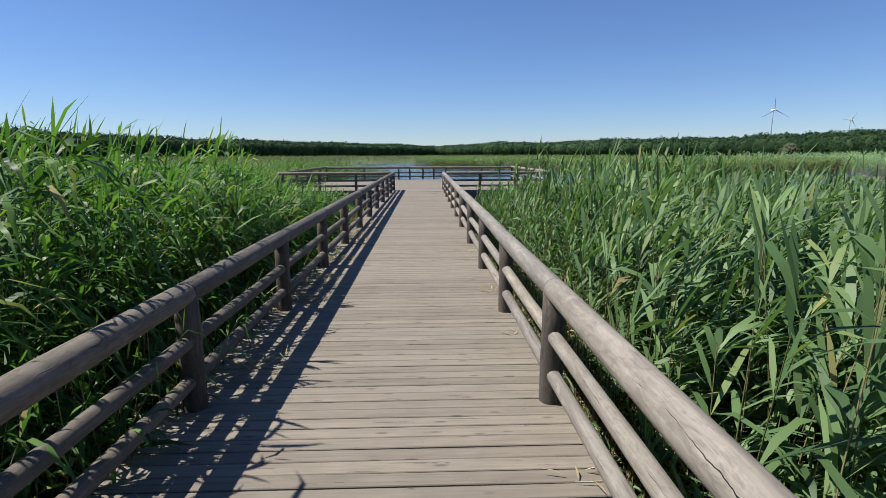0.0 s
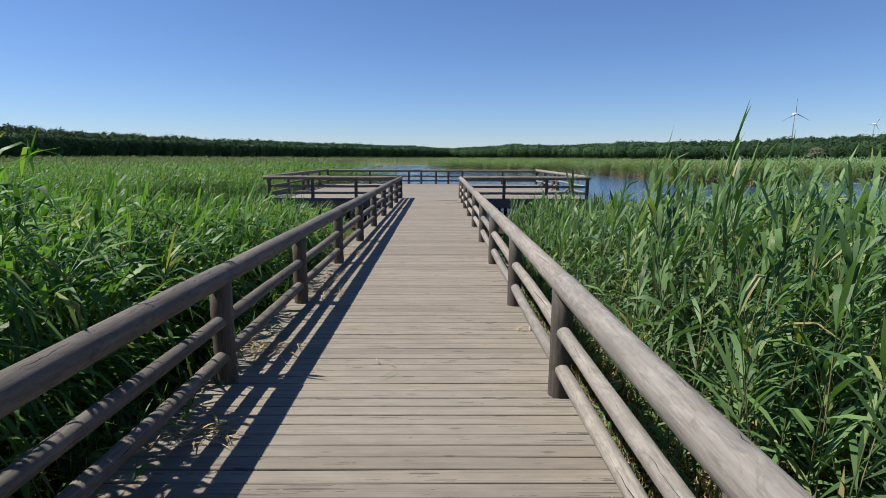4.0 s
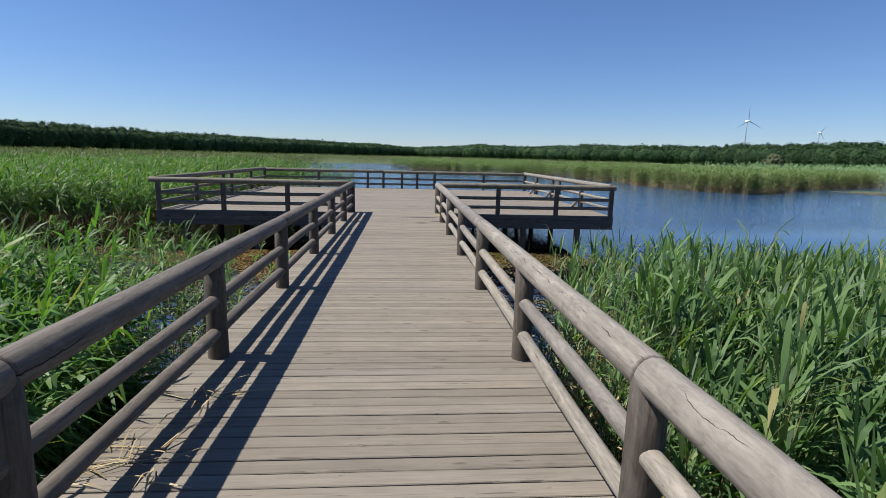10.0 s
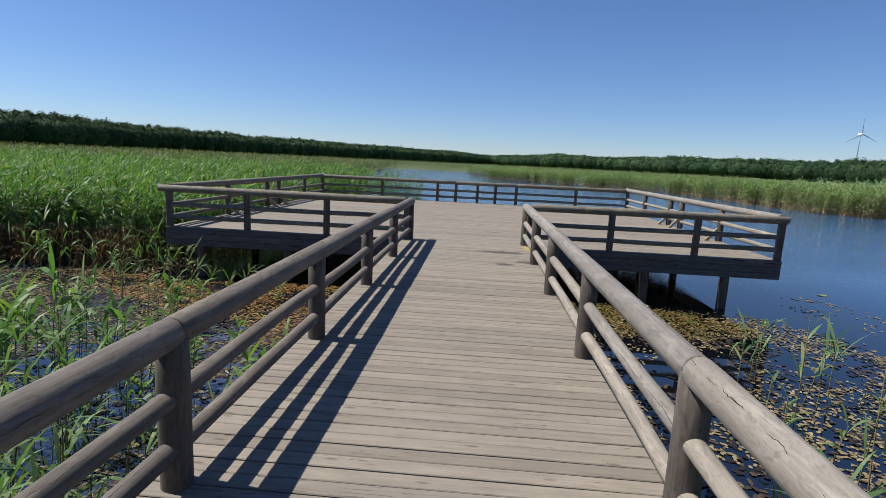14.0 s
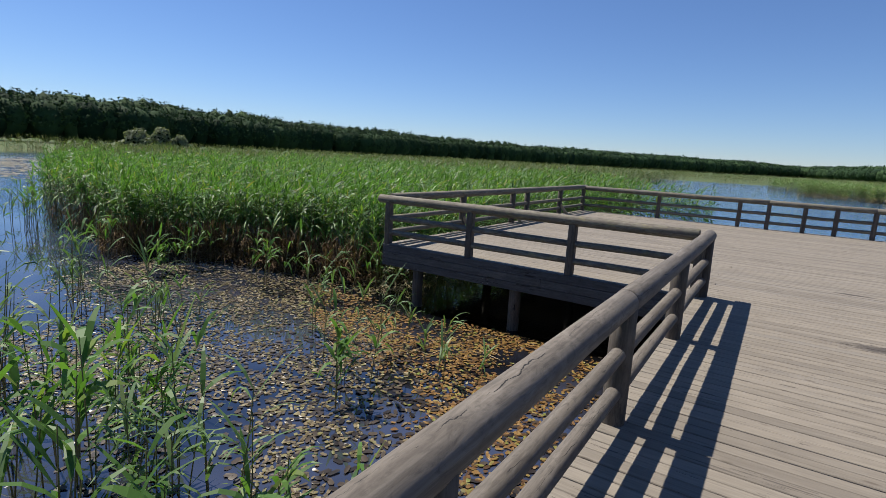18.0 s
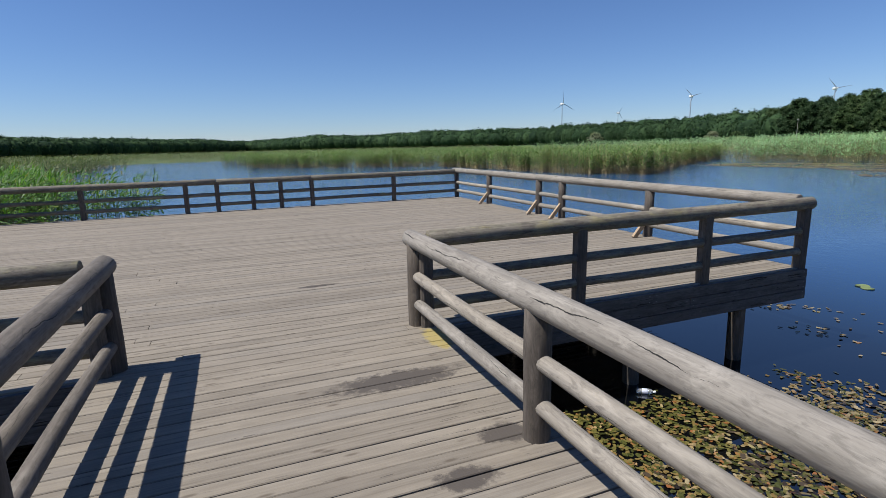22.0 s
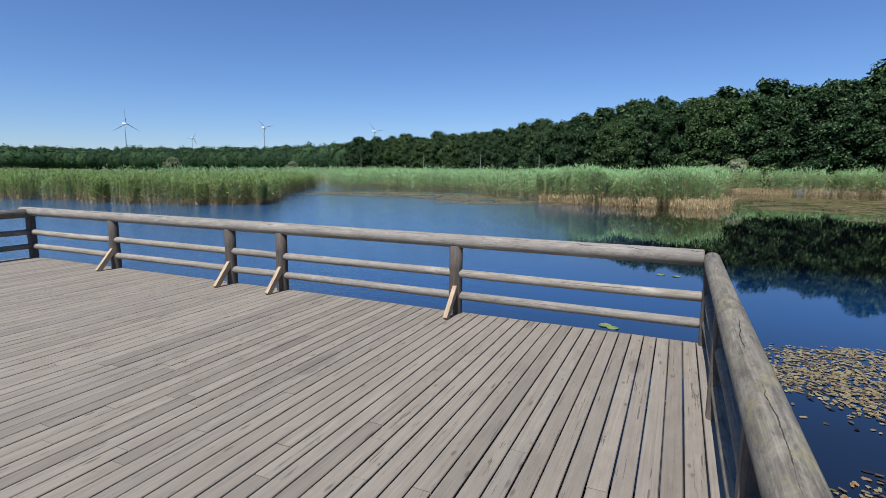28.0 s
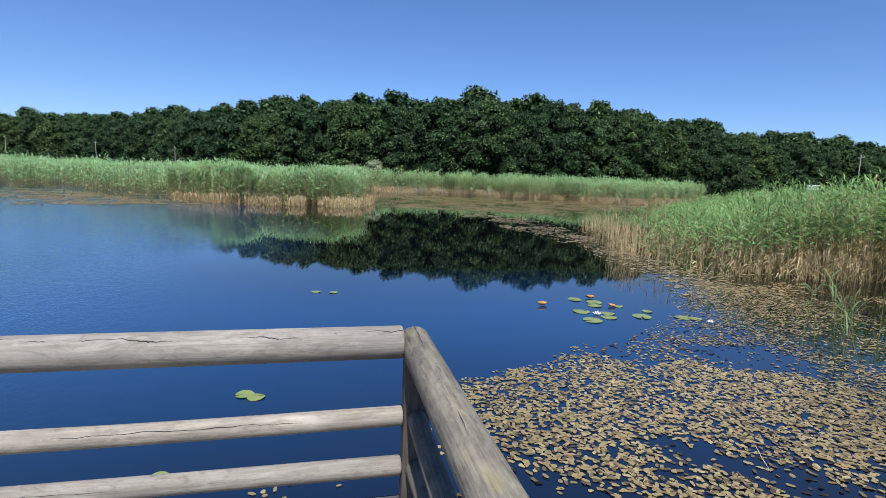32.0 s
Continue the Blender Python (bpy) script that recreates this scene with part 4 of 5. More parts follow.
reeds("reed_bed", px, py, np.full(len(px), 0.95), 7, 0.42, 0.022, 2, 14, "broken brown reeds leaning at the pond's edge", 0.22, 0.5, leaf_from=0.25, droop=0.7, rise=0.75, leaf=M_BROWN, stalk=M_BROWN, sweep=0.3, old=M_BROWN)
RIGHT_BED = [(7, -10), (7, 17.6), (9, 17.2), (10.5, 15), (13, 11.5), (17, 8.8), (18.0, 12.8), (19.2, 15.2), (22.6, 14.9), (26, 13.2), (30.6, 11.8), (37, 8), (46, 2), (46, -10)]
px, py = scatter(RIGHT_BED, 15, r1)
# low and thin at its outer edge, taller inward
depth = (15.9 - py) * 0.84 - (px - 18) * 0.54
keep = (px < 15) | (r1.uniform(0, 1, len(px)) < np.interp(depth, [-1, 0.5, 3, 5], [0.05, 0.2, 0.8, 1.0]))
px, py, depth = px[keep], py[keep], depth[keep]
bank, tip = np.interp(depth, [-1, 0.5, 2.5, 5], [1.1, 1.5, 2.5, 3.3]), np.interp(depth, [-1, 0.5, 4, 9], [1.0, 1.2, 1.9, 2.8])
reeds("reed_bed", px, py, np.where(px < 15, 2.2, bank + (tip - bank) * np.interp(px, [22, 30], [0, 1])), 13, 0.5, 0.045, 1, 4, "green reeds with straw-coloured stalks at the water's edge", 0.06, 0.35, None, 1.0, 0.46, M_LUSH, stalk=M_STRAW, sweep=0.9)


def far_bed(polys, count, height, seed, label, per=6, leaf=None, stalk=None, length=0.6, width=0.085, low=0.3, avoid=None, dry=0.08, rise=0.3):
    """A reed belt far off: plants strewn over the polygons by their shares."""
    rng = np.random.default_rng(seed)
    xs, ys = [], []
    for poly, share in polys:
        a, b = scatter(poly, 1.0, rng)
        need = int(count * share)
        keep = rng.integers(0, max(1, len(a)), need)
        xs.append(a[keep] + rng.uniform(-.6, .6, need))
        ys.append(b[keep] + rng.uniform(-.6, .6, need))
    px, py = np.concatenate(xs), np.concatenate(ys)
    if avoid is not None:
        out = ~inside(px, py, avoid)
        px, py = px[out], py[out]
    bz = np.array([max(WATER_Z - 0.1, ground_height(x, y)) for x, y in zip(px, py)])
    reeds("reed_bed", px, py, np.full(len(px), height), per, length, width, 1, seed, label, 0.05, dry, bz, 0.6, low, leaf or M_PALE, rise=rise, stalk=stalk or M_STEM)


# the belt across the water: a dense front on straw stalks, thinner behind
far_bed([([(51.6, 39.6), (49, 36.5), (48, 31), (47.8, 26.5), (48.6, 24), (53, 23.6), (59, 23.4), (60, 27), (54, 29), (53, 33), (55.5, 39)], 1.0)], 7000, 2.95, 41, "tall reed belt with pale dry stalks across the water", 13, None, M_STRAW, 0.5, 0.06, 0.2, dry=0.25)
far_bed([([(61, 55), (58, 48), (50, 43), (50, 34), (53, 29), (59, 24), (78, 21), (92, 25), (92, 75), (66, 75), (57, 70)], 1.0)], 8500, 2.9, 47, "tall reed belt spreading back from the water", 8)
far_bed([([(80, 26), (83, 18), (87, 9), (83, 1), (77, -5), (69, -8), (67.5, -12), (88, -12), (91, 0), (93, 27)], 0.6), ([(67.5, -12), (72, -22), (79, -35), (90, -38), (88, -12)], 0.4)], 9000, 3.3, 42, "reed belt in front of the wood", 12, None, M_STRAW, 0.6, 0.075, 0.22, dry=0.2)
far_bed([([(50.8, 40), (48.2, 37), (47, 31), (46.8, 26), (47.6, 23.4), (53, 22.9), (58.8, 22.6), (59, 23.6), (53.4, 24), (49, 24.8), (48.4, 27), (48.6, 31), (49.8, 36.2), (52, 39.2)], 1.0)], 2400, 0.65, 49, "bare straw stalks standing before the reed belt", 3, M_STRAW, M_STRAW, 0.5, 0.05, 0.05, rise=1.1)
far_bed([([(79, 26), (82, 18), (85.6, 9), (81.8, 1.4), (76.4, -4), (68.2, -7), (66, -12), (71, -22.4), (78, -35.4), (79.6, -35), (72.8, -21.8), (68, -12), (69.6, -8.6), (77.6, -5.6), (83.6, 0.6), (87.6, 9), (84, 18.5), (81, 26)], 1.0)], 2600, 0.75, 50, "bare straw stalks before the reeds of the wood's edge", 3, M_STRAW, M_STRAW, 0.5, 0.06, 0.05, rise=1.1)
far_bed([([(16.4, 9), (17.3, 13), (18.6, 16.2), (22.8, 15.9), (26.2, 14.2), (30.8, 12.8), (36.5, 9.2), (36, 8), (30.6, 11.2), (26, 12.4), (22.6, 14), (19.8, 14.2), (18.6, 12), (17.8, 8.6)], 1.0)], 800, 1.15, 51, "bare straw stalks at the edge of the pondweed", 2, M_STRAW, M_DRY, 0.4, 0.026, 0.2, rise=1.15)
ISLAND = [(2, 112), (14, 100), (26, 90), (28.5, 74), (29.5, 60), (33, 58), (40, 63), (47, 68), (56, 73), (66, 78), (75, 110), (60, 150), (20, 168), (-3, 172), (-2, 135)]
far_bed([(ISLAND, 1.0)], 7500, 2.3, 43, "reed island with browned water edge", 7, M_BANK)
far_bed([([(26, 91), (28, 74), (29, 59.5), (33, 57.5), (40, 62.5), (47, 67.5), (56, 72.5), (66, 77.5), (65, 82), (47, 73), (36, 64), (32.5, 66), (30.5, 90)], 0.75), ([(2, 112), (14, 100), (26, 90), (28, 95), (15, 106), (3, 117)], 0.25)], 5500, 2.2, 48, "front of the reed island on brown stalks", 12, M_BANK, M_STRAW, 0.5, 0.07, 0.28, dry=0.2)
far_bed([([(-11, 60), (-17, 88), (-24, 142), (-24, 172), (-90, 172), (-90, 60)], 0.55), ([(-42, -10), (-42, 60), (-100, 60), (-100, -10)], 0.45)], 22000, 2.2, 44, "far reed marsh stretching to the woods", 6, M_OLIVE, None, 0.75, 0.095, 0.24, CHANNEL)
far_bed([([(-24, 172), (-90, 172), (-160, 60), (-190, 120), (-120, 260), (60, 330), (120, 250), (60, 160), (20, 172)], 1.0)], 9000, 2.0, 45, "distant reed marsh below the woods", 6, M_OLIVE, None, 0.75, 0.095, 0.24)
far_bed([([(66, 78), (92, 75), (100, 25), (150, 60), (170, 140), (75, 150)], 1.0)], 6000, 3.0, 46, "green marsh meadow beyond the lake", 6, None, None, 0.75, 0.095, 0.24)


# ---- floating leaves ----
def floating(name, polys, density, size, material, seed, label, holes=0.0):
    rng = np.random.default_rng(seed)
    xs, ys = [], []
    for poly, k in polys:
        cx, cy = sum(p[0] for p in poly) / len(poly), sum(p[1] for p in poly) / len(poly)
        wide = [(cx + (p[0] - cx) * 1.25, cy + (p[1] - cy) * 1.25) for p in poly]
        a, b = scatter(wide, density * k, rng)
        grow = 0.28 * math.sqrt(max(p[0] for p in poly) - min(p[0] for p in poly) + max(p[1] for p in poly) - min(p[1] for p in poly))
        wx = np.array([noise.noise((x * 0.4, y * 0.4, seed + 20)) + 0.6 * noise.noise((x * 1.3, y * 1.3, seed + 21)) for x, y in zip(a, b)]) * grow + rng.normal(0, 0.22 * grow, len(a))
        wy = np.array([noise.noise((x * 0.4, y * 0.4, seed + 30)) + 0.6 * noise.noise((x * 1.3, y * 1.3, seed + 31)) for x, y in zip(a, b)]) * grow + rng.normal(0, 0.22 * grow, len(a))
        ok = inside(a + wx, b + wy, poly) & ~((np.abs(a - 0.2) < 1.6) & (b < 27)) & ~((a > -6.9) & (a < 7.2) & (b > 26.45) & (b < 38.6))
        a, b = a[ok], b[ok]
        # ragged drifts: broad patches broken up by finer gaps, thinning to the edge
        keep = np.array([noise.noise((x * 0.33, y * 0.33, seed)) * 0.8 + noise.noise((x * 1.1, y * 1.1, seed + 5)) * 0.45 + noise.noise((x * 3.2, y * 3.2, seed + 9)) * 0.3 + rng.normal(0, 0.12) > (holes - 0.5) * 0.9 for x, y in zip(a, b)], bool)
        xs.append(a[keep])
        ys.append(b[keep])
    px, py = np.concatenate(xs), np.concatenate(ys)
    n = len(px)
    a = rng.uniform(0, 6.28, n)
    L, W = size * rng.uniform(0.6, 1.3, n), size * rng.uniform(0.38, 0.6, n)
    ang = np.array([0, 0.9, 2.24, 3.14, 4.04, 5.38])
    lx, ly = np.cos(ang)[None] * L[:, None] * 0.5, np.sin(ang)[None] * W[:, None] * 0.6
    X = px[:, None] + lx * np.cos(a)[:, None] - ly * np.sin(a)[:, None]
    Y = py[:, None] + lx * np.sin(a)[:, None] + ly * np.cos(a)[:, None]
    Z = WATER_Z + 0.006 + rng.uniform(0, 0.008, (n, 1)) + rng.normal(0, 0.003, (n, 6))
    v = np.stack([X, Y, Z], 2).reshape(-1, 3)
    t = (np.arange(n)[:, None, None] * 6 + np.array([(0, 1, 2), (0, 2, 3), (0, 3, 4), (0, 4, 5)])[None]).reshape(-1, 3)
    return tagged(new(name, soup(name, v, t, material)), label, "water plants", kind="stuff")


floating("pondweed", [([(-1.6, 15.5), (-1.6, 22), (-5, 24.5), (-9, 27), (-11.5, 27.2), (-13.5, 24.8), (-9, 19), (-4, 16.5)], 1.0), ([(-8.5, 30.5), (-8, 27), (-7, 26.8), (-7, 31)], 1.0)], 380, 0.07, M_PONDPAD, 51, "brown and olive pondweed leaves floating on dark water", 0.5)
floating("pondweed", [([(-1.6, 21.5), (-1.6, 26.5), (-7, 26.6), (-9, 26.4), (-5, 24)], 1.0)], 460, 0.072, M_RUSTPAD, 52, "rust-coloured pondweed mat beside the platform", 0.18)
floating("pondweed", [([(1.8, 18), (1.8, 25), (5.0, 25), (6.4, 25.2), (7, 24), (6, 20), (4, 17.5)], 1.0)], 240, 0.075, M_PAD, 53, "olive pondweed leaves floating below the railing", 0.42)
floating("sunken_pondweed", [([(1.8, 17.5), (1.8, 25), (5.0, 25), (6.4, 25.2), (7, 24), (7.5, 21), (6, 19.5), (4, 17)], 1.0)], 80, 0.1, M_SUNK, 63, "dark sunken pondweed leaves below the railing", 0.3)
floating("pondweed", [([(2.0, 24.0), (2.0, 26.5), (5.2, 26.5), (6.4, 26.1), (6.9, 25.3), (5.4, 24.6), (4.2, 24.2)], 1.0)], 680, 0.064, M_GOLDPAD, 59, "green, golden and orange pondweed leaves by the platform", 0.3)
floating("pondweed", [([(9.6, 26.1), (10.8, 25.2), (11.2, 23.6), (12.2, 22.4), (11.4, 20.6), (10.4, 19.0), (8.4, 18.5), (6.4, 20.5), (6.8, 22.4), (7.5, 23.8), (8.3, 24.7), (8.9, 25.3)], 1.0)], 420, 0.082, M_PAD, 54, "drift of tan pondweed leaves on dark water", 0.08)
floating("pondweed", [([(11.6, 21.8), (12.9, 20.6), (14.2, 18.8), (17.8, 17), (16.6, 14), (15, 11.5), (10, 16), (8.4, 18.5), (10.2, 19.6)], 1.0)], 240, 0.076, M_PAD, 64, "thinning drift of tan pondweed leaves on blue water", 0.36)
floating("sunken_pondweed", [([(9.2, 25.6), (10.4, 24.8), (10.8, 23.5), (12.4, 21.8), (13.2, 20), (15, 17.6), (16.6, 16), (15, 11.5), (10, 16), (7.5, 18.5), (6.4, 20.8), (6.9, 23.2), (8.3, 24.3)], 1.0), ([(2.0, 24.0), (2.0, 26.4), (4.6, 26.4), (5.6, 25.6), (5.2, 24.6)], 1.0)], 45, 0.085, M_SUNK, 60, "dark sunken pondweed leaves just under the surface", 0.42)
floating("sunken_pondweed", [([(-1.8, 19.5), (-1.8, 26.3), (-7, 26.4), (-9, 26.6), (-12, 26), (-13.5, 24.8), (-9, 21.5), (-5, 20.5)], 1.0)], 60, 0.11, M_SUNK, 61, "dark sunken pondweed leaves in the pond", 0.42)
floating("pond_scum", [([(-40, 31), (-52, 37), (-72, 45.5), (-80, 48), (-72, 39), (-50, 32)], 1.0)], 10, 0.5, M_SCUM, 62, "pale mud and scum along the far arm of the pond", 0.3)
floating("pondweed", [([(7.6, 25.4), (9.4, 25.2), (9.3, 27.0), (8.2, 28.4), (7.5, 27.4)], 1.0)], 130, 0.085, M_PAD, 58, "scattered tan pondweed leaves beside the platform", 0.5)
floating("pondweed", [([(17, 12.5), (24, 14.5), (30, 13.5), (40, 12.5), (46, 16), (38, 17), (26, 16), (17, 17.5), (14.5, 17)], 1.0)], 60, 0.17, M_PAD, 55, "brown pondweed mat off the reeds", 0.42)
floating("pond_scum", [([(42, 45), (45, 37), (50, 34), (58, 42), (62, 53), (57, 66), (49, 66), (50, 52)], 1.0), ([(49, 21.6), (57, 20.5), (64, 19), (72, 15), (70, 0), (72, -8), (62, -12), (52, 0), (44, 9)], 1.0)], 46, 0.3, M_SCUM, 57, "brown muddy scum on shallow water by the reeds", 0.42)
floating("pondweed", [([(47, 66), (56, 71), (62, 55), (57, 43), (54, 47), (52, 58)], 1.0), ([(58, 18), (72, 16), (71, 0), (60, 10)], 1.0)], 14, 0.32, M_LILY, 56, "yellow-green lily mat far across the lake", 0.62)


# ---- reed clumps standing in open water ----
def reed_clump(x, y, h, stems, seed, spread=0.25, broad=1.0):
    """A few reed plants of one root: stalks and blade leaves as parts."""
    rng = random.Random(seed)
    t = tagged(new("reed_clump"), "young green reeds standing alone in the pondweed", "reeds", "reed clumps in the water")
    t.matrix_basis = Matrix.Translation((x, y, WATER_Z))
    for k in range(stems):
        sx, sy = rng.gauss(0, spread), rng.gauss(0, spread)
        hh = h * rng.uniform(0.6, 1.1)
        tip = (sx + rng.gauss(0.12, 0.1) * hh, sy + rng.gauss(0, 0.1) * hh, hh)
        put("stalk", log_mesh("stalk", math.dist((sx, sy, -0.2), tip), 0.008, 0.004, M_STEM, 5, 2, 0.02, 0.1), t, along((sx, sy, -0.2), tip))
        n = rng.randint(5, 8)
        vs, fs = [], []
        for j in range(n):
            f = rng.uniform(0.35, 1.0)
            r = Vector((sx + (tip[0] - sx) * f, sy + (tip[1] - sy) * f, hh * f))
            a = rng.uniform(0, 6.28)
            d = Vector((math.cos(a) + 0.5, math.sin(a), 0)).normalized()
            L, w = rng.uniform(0.3, 0.55) * min(1, h), rng.uniform(0.010, 0.018) * broad
            up, dr = rng.uniform(0.6, 1.6), rng.uniform(0.2, 0.9)
            side = Vector((-d.y, d.x, rng.gauss(0, 0.3)))
            i0 = len(vs)
            for s, ww in ((0, 0.25), (0.25, 1.0), (0.5, 0.95), (0.75, 0.6), (1.0, 0.0)):
                p = r + d * L * s * 0.8 + Vector((0, 0, L * (up * s - dr * s * s * 1.3)))
                vs += [p - side * w * ww, p + side * w * ww] if ww else [p]
            fs += [(i0, i0 + 1, i0 + 3, i0 + 2), (i0 + 2, i0 + 3, i0 + 5, i0 + 4), (i0 + 4, i0 + 5, i0 + 7, i0 + 6), (i0 + 6, i0 + 7, i0 + 8)]
        put("leaves", mesh_of("leaves", vs, fs, M_REED if broad > 1 else M_MID), t)


for k, (x, y, h, n) in enumerate(((-4.4, 20.1, 1.75, 5), (-5.1, 20.3, 1.5, 6), (-4.0, 20.5, 1.2, 6), (-4.0, 24.2, 0.8, 5), (-1.9, 20.4, 0.9, 6), (-5.3, 24.6, 0.9, 4),
                                  (-4.9, 19.4, 1.6, 8), (-4.3, 23.1, 0.9, 5), (-5.2, 23.7, 0.9, 4), (-7.8, 22.6, 1.2, 6), (-7.2, 20.7, 1.5, 9),
                                  (-6.3, 24.4, 0.9, 4), (-7.4, 25.9, 1.0, 7), (-8.3, 27.6, 1.2, 9), (-7.6, 28.8, 1.0, 7), (-2.4, 17.8, 1.3, 9), (-3.2, 18.2, 1.4, 9),
                                  (-2.2, 19.0, 1.0, 6), (-5.9, 18.8, 1.6, 9), (-8.6, 20.4, 1.7, 9), (-9.6, 22.3, 1.7, 9), (-3.3, 19.3, 1.2, 6), (-6.4, 20.0, 1.5, 7),
                                  (4.2, 22.6, 1.2, 3), (4.8, 21.6, 1.2, 4), (4.3, 19.5, 1.5, 8), (5.2, 20.0, 1.5, 5), (3.9, 20.7, 0.6, 3), (6.4, 19.0, 1.7, 8), (8.0, 18.6, 1.7, 8), (9.6, 17.6, 1.8, 9), (3.0, 18.4, 1.2, 8),
                                  (5.0, 18.4, 1.5, 8), (11.5, 15.6, 1.9, 9), (12.6, 14.6, 1.6, 7), (7.0, 20.2, 1.2, 4),
                                  (-3.6, 20.6, 1.0, 7), (-3.1, 20.1, 1.1, 7), (-4.6, 20.8, 1.3, 7), (-3.7, 19.6, 1.2, 8), (-5.5, 20.9, 1.2, 6), (-3.0, 21.2, 0.8, 5), (-6.1, 21.5, 1.2, 7), (-6.9, 28.0, 0.9, 7), (-7.1, 27.2, 1.0, 8), (-9.2, 25.6, 1.2, 8),
                                  (11.9, 18.0, 1.3, 3), (11.2, 18.35, 1.2, 3), (11.5, 17.6, 1.4, 4), (9.4, 19.2, 1.4, 3), (8.9, 19.7, 1.3, 3), (10.4, 17.5, 1.5, 4), (-11.8, 25.6, 1.2, 8), (-14.2, 24.6, 1.0, 6), (-11.6, 24.6, 0.8, 5), (-8.5, 23.3, 0.8, 4), (-20.6, 25.2, 1.5, 9), (-21.8, 25.9, 1.6, 9), (-19.4, 25.0, 1.2, 8), (-23.0, 26.6, 1.4, 8), (-21.2, 24.6, 0.9, 6))):
    reed_clump(x, y, h, n, 300 + k, 0.25, 1.8 if k in (0, 1, 4, 6, 7) else 0.7 if x > 7 else 1.35 if k > 36 else 1.0)


# ---- water lilies and drifting leaves ----
def lily_pad(x, y, r, seed):
    rng = random.Random(seed)
    a0 = rng.uniform(0, 6.28)
    vs = [(0, 0, 0.004)]
    n = 18
    for k in range(n + 1):
        a = a0 + 0.16 + (2 * math.pi - 0.32) * k / n
        rr = r * (1 + 0.03 * math.sin(3 * a))
        vs.append((rr * math.cos(a), rr * math.sin(a), 0.003 + 0.006 * math.sin(2 * a + a0)))
    m = len(vs)
    vs += [(x0 * 0.98, y0 * 0.98, z0 - 0.007) for x0, y0, z0 in vs]
    fs = [(0, k, k + 1) for k in range(1, n + 1)] + [(m, m + k + 1, m + k) for k in range(1, n + 1)]
    fs += [(k, m + k, m + k + 1, k + 1) for k in range(1, n + 1)]
    ob = put("lily_pad", mesh_of("lily_pad", vs, fs, M_LILY), None, Matrix.Translation((x, y, WATER_Z + 0.012)))
    tagged(ob, "round yellow-green lily pad floating on the lake", "lily pad", "lily pads")


def water_lily(x, y, s):
    t = tagged(new("water_lily"), "open white water lily flower among its pads", "flower", "water lilies")
    t.matrix_basis = Matrix.Translation((x, y, WATER_Z + 0.01))
    for ring, (n, tilt, ln) in enumerate(((9, 0.35, 1.0), (7, 0.8, 0.85), (5, 1.15, 0.7))):
        for k in range(n):
            a = 2 * math.pi * (k + 0.4 * ring) / n
            vs = [(0, 0, 0), (0.5 * s * ln, -0.16 * s, 0.02 * s), (0.5 * s * ln, 0.16 * s, 0.02 * s), (s * ln, 0, 0.12 * s), (0.5 * s * ln, 0, -0.03 * s)]
            put("petal", mesh_of("petal", vs, [(0, 4, 1), (0, 2, 4), (4, 3, 1), (4, 2, 3)], M_PETAL), t, Matrix.Rotation(a, 4, "Z") @ Matrix.Rotation(-tilt, 4, "Y"))
    put("heart", log_mesh("heart", 0.05 * s / 0.1, 0.25 * s, 0.2 * s, M_YELLOW, 8, 2, 0, 0.3), t, along((0, 0, 0), (0, 0, 1)))


def curled_leaf(x, y, s, turn):
    vs, fs = [], []
    for i, (f, w, z) in enumerate(((0, 0.02, 0.25), (0.25, 0.3, 0.08), (0.5, 0.4, 0.04), (0.75, 0.28, 0.1), (1, 0.02, 0.3))):
        vs += [((f - 0.5) * s, -w * s, (z + 0.22 * (w > .1)) * s), ((f - 0.5) * s, 0, z * 0.5 * s), ((f - 0.5) * s, w * s, (z + 0.22 * (w > .1)) * s)]
    for i in range(4):
        fs += [(3 * i, 3 * i + 1, 3 * i + 4, 3 * i + 3), (3 * i + 1, 3 * i + 2, 3 * i + 5, 3 * i + 4)]
    ob = put("dead_leaf", mesh_of("dead_leaf", vs, fs, M_ORANGE, True), None, pose(x, y, WATER_Z + 0.008, 0, 0, turn))
    sol = ob.modifiers.new("thickness", "SOLIDIFY")
    sol.thickness = 0.006
    tagged(ob, "curled orange dead lily leaf drifting on the water", "leaf", "dead leaves on the water")


for k, (x, y, r) in enumerate(((15.78, 21.08, 0.2), (15.48, 20.73, 0.22), (14.68, 21.48, 0.22), (13.98, 21.58, 0.24), (14.18, 21.08, 0.2), (14.48, 20.93, 0.17), (14.18, 20.28, 0.24), (14.03, 19.38, 0.2), (13.93, 19.13, 0.17), (15.08, 20.33, 0.14), (15.18, 20.88, 0.2), (14.58, 19.88, 0.14),
                               (11.1, 28.1, 0.14), (11.0, 27.95, 0.13), (16.8, 26.9, 0.12), (16.9, 27.3, 0.13), (9.3, 28.6, 0.12))):
    lily_pad(x, y, r * 0.85, 400 + k)
water_lily(14.4, 21.25, 0.12)
water_lily(13.6, 19.0, 0.09)
curled_leaf(15.3, 22.15, 0.25, 100)
curled_leaf(15.9, 20.6, 0.22, 70)
curled_leaf(15.05, 20.5, 0.18, 40)


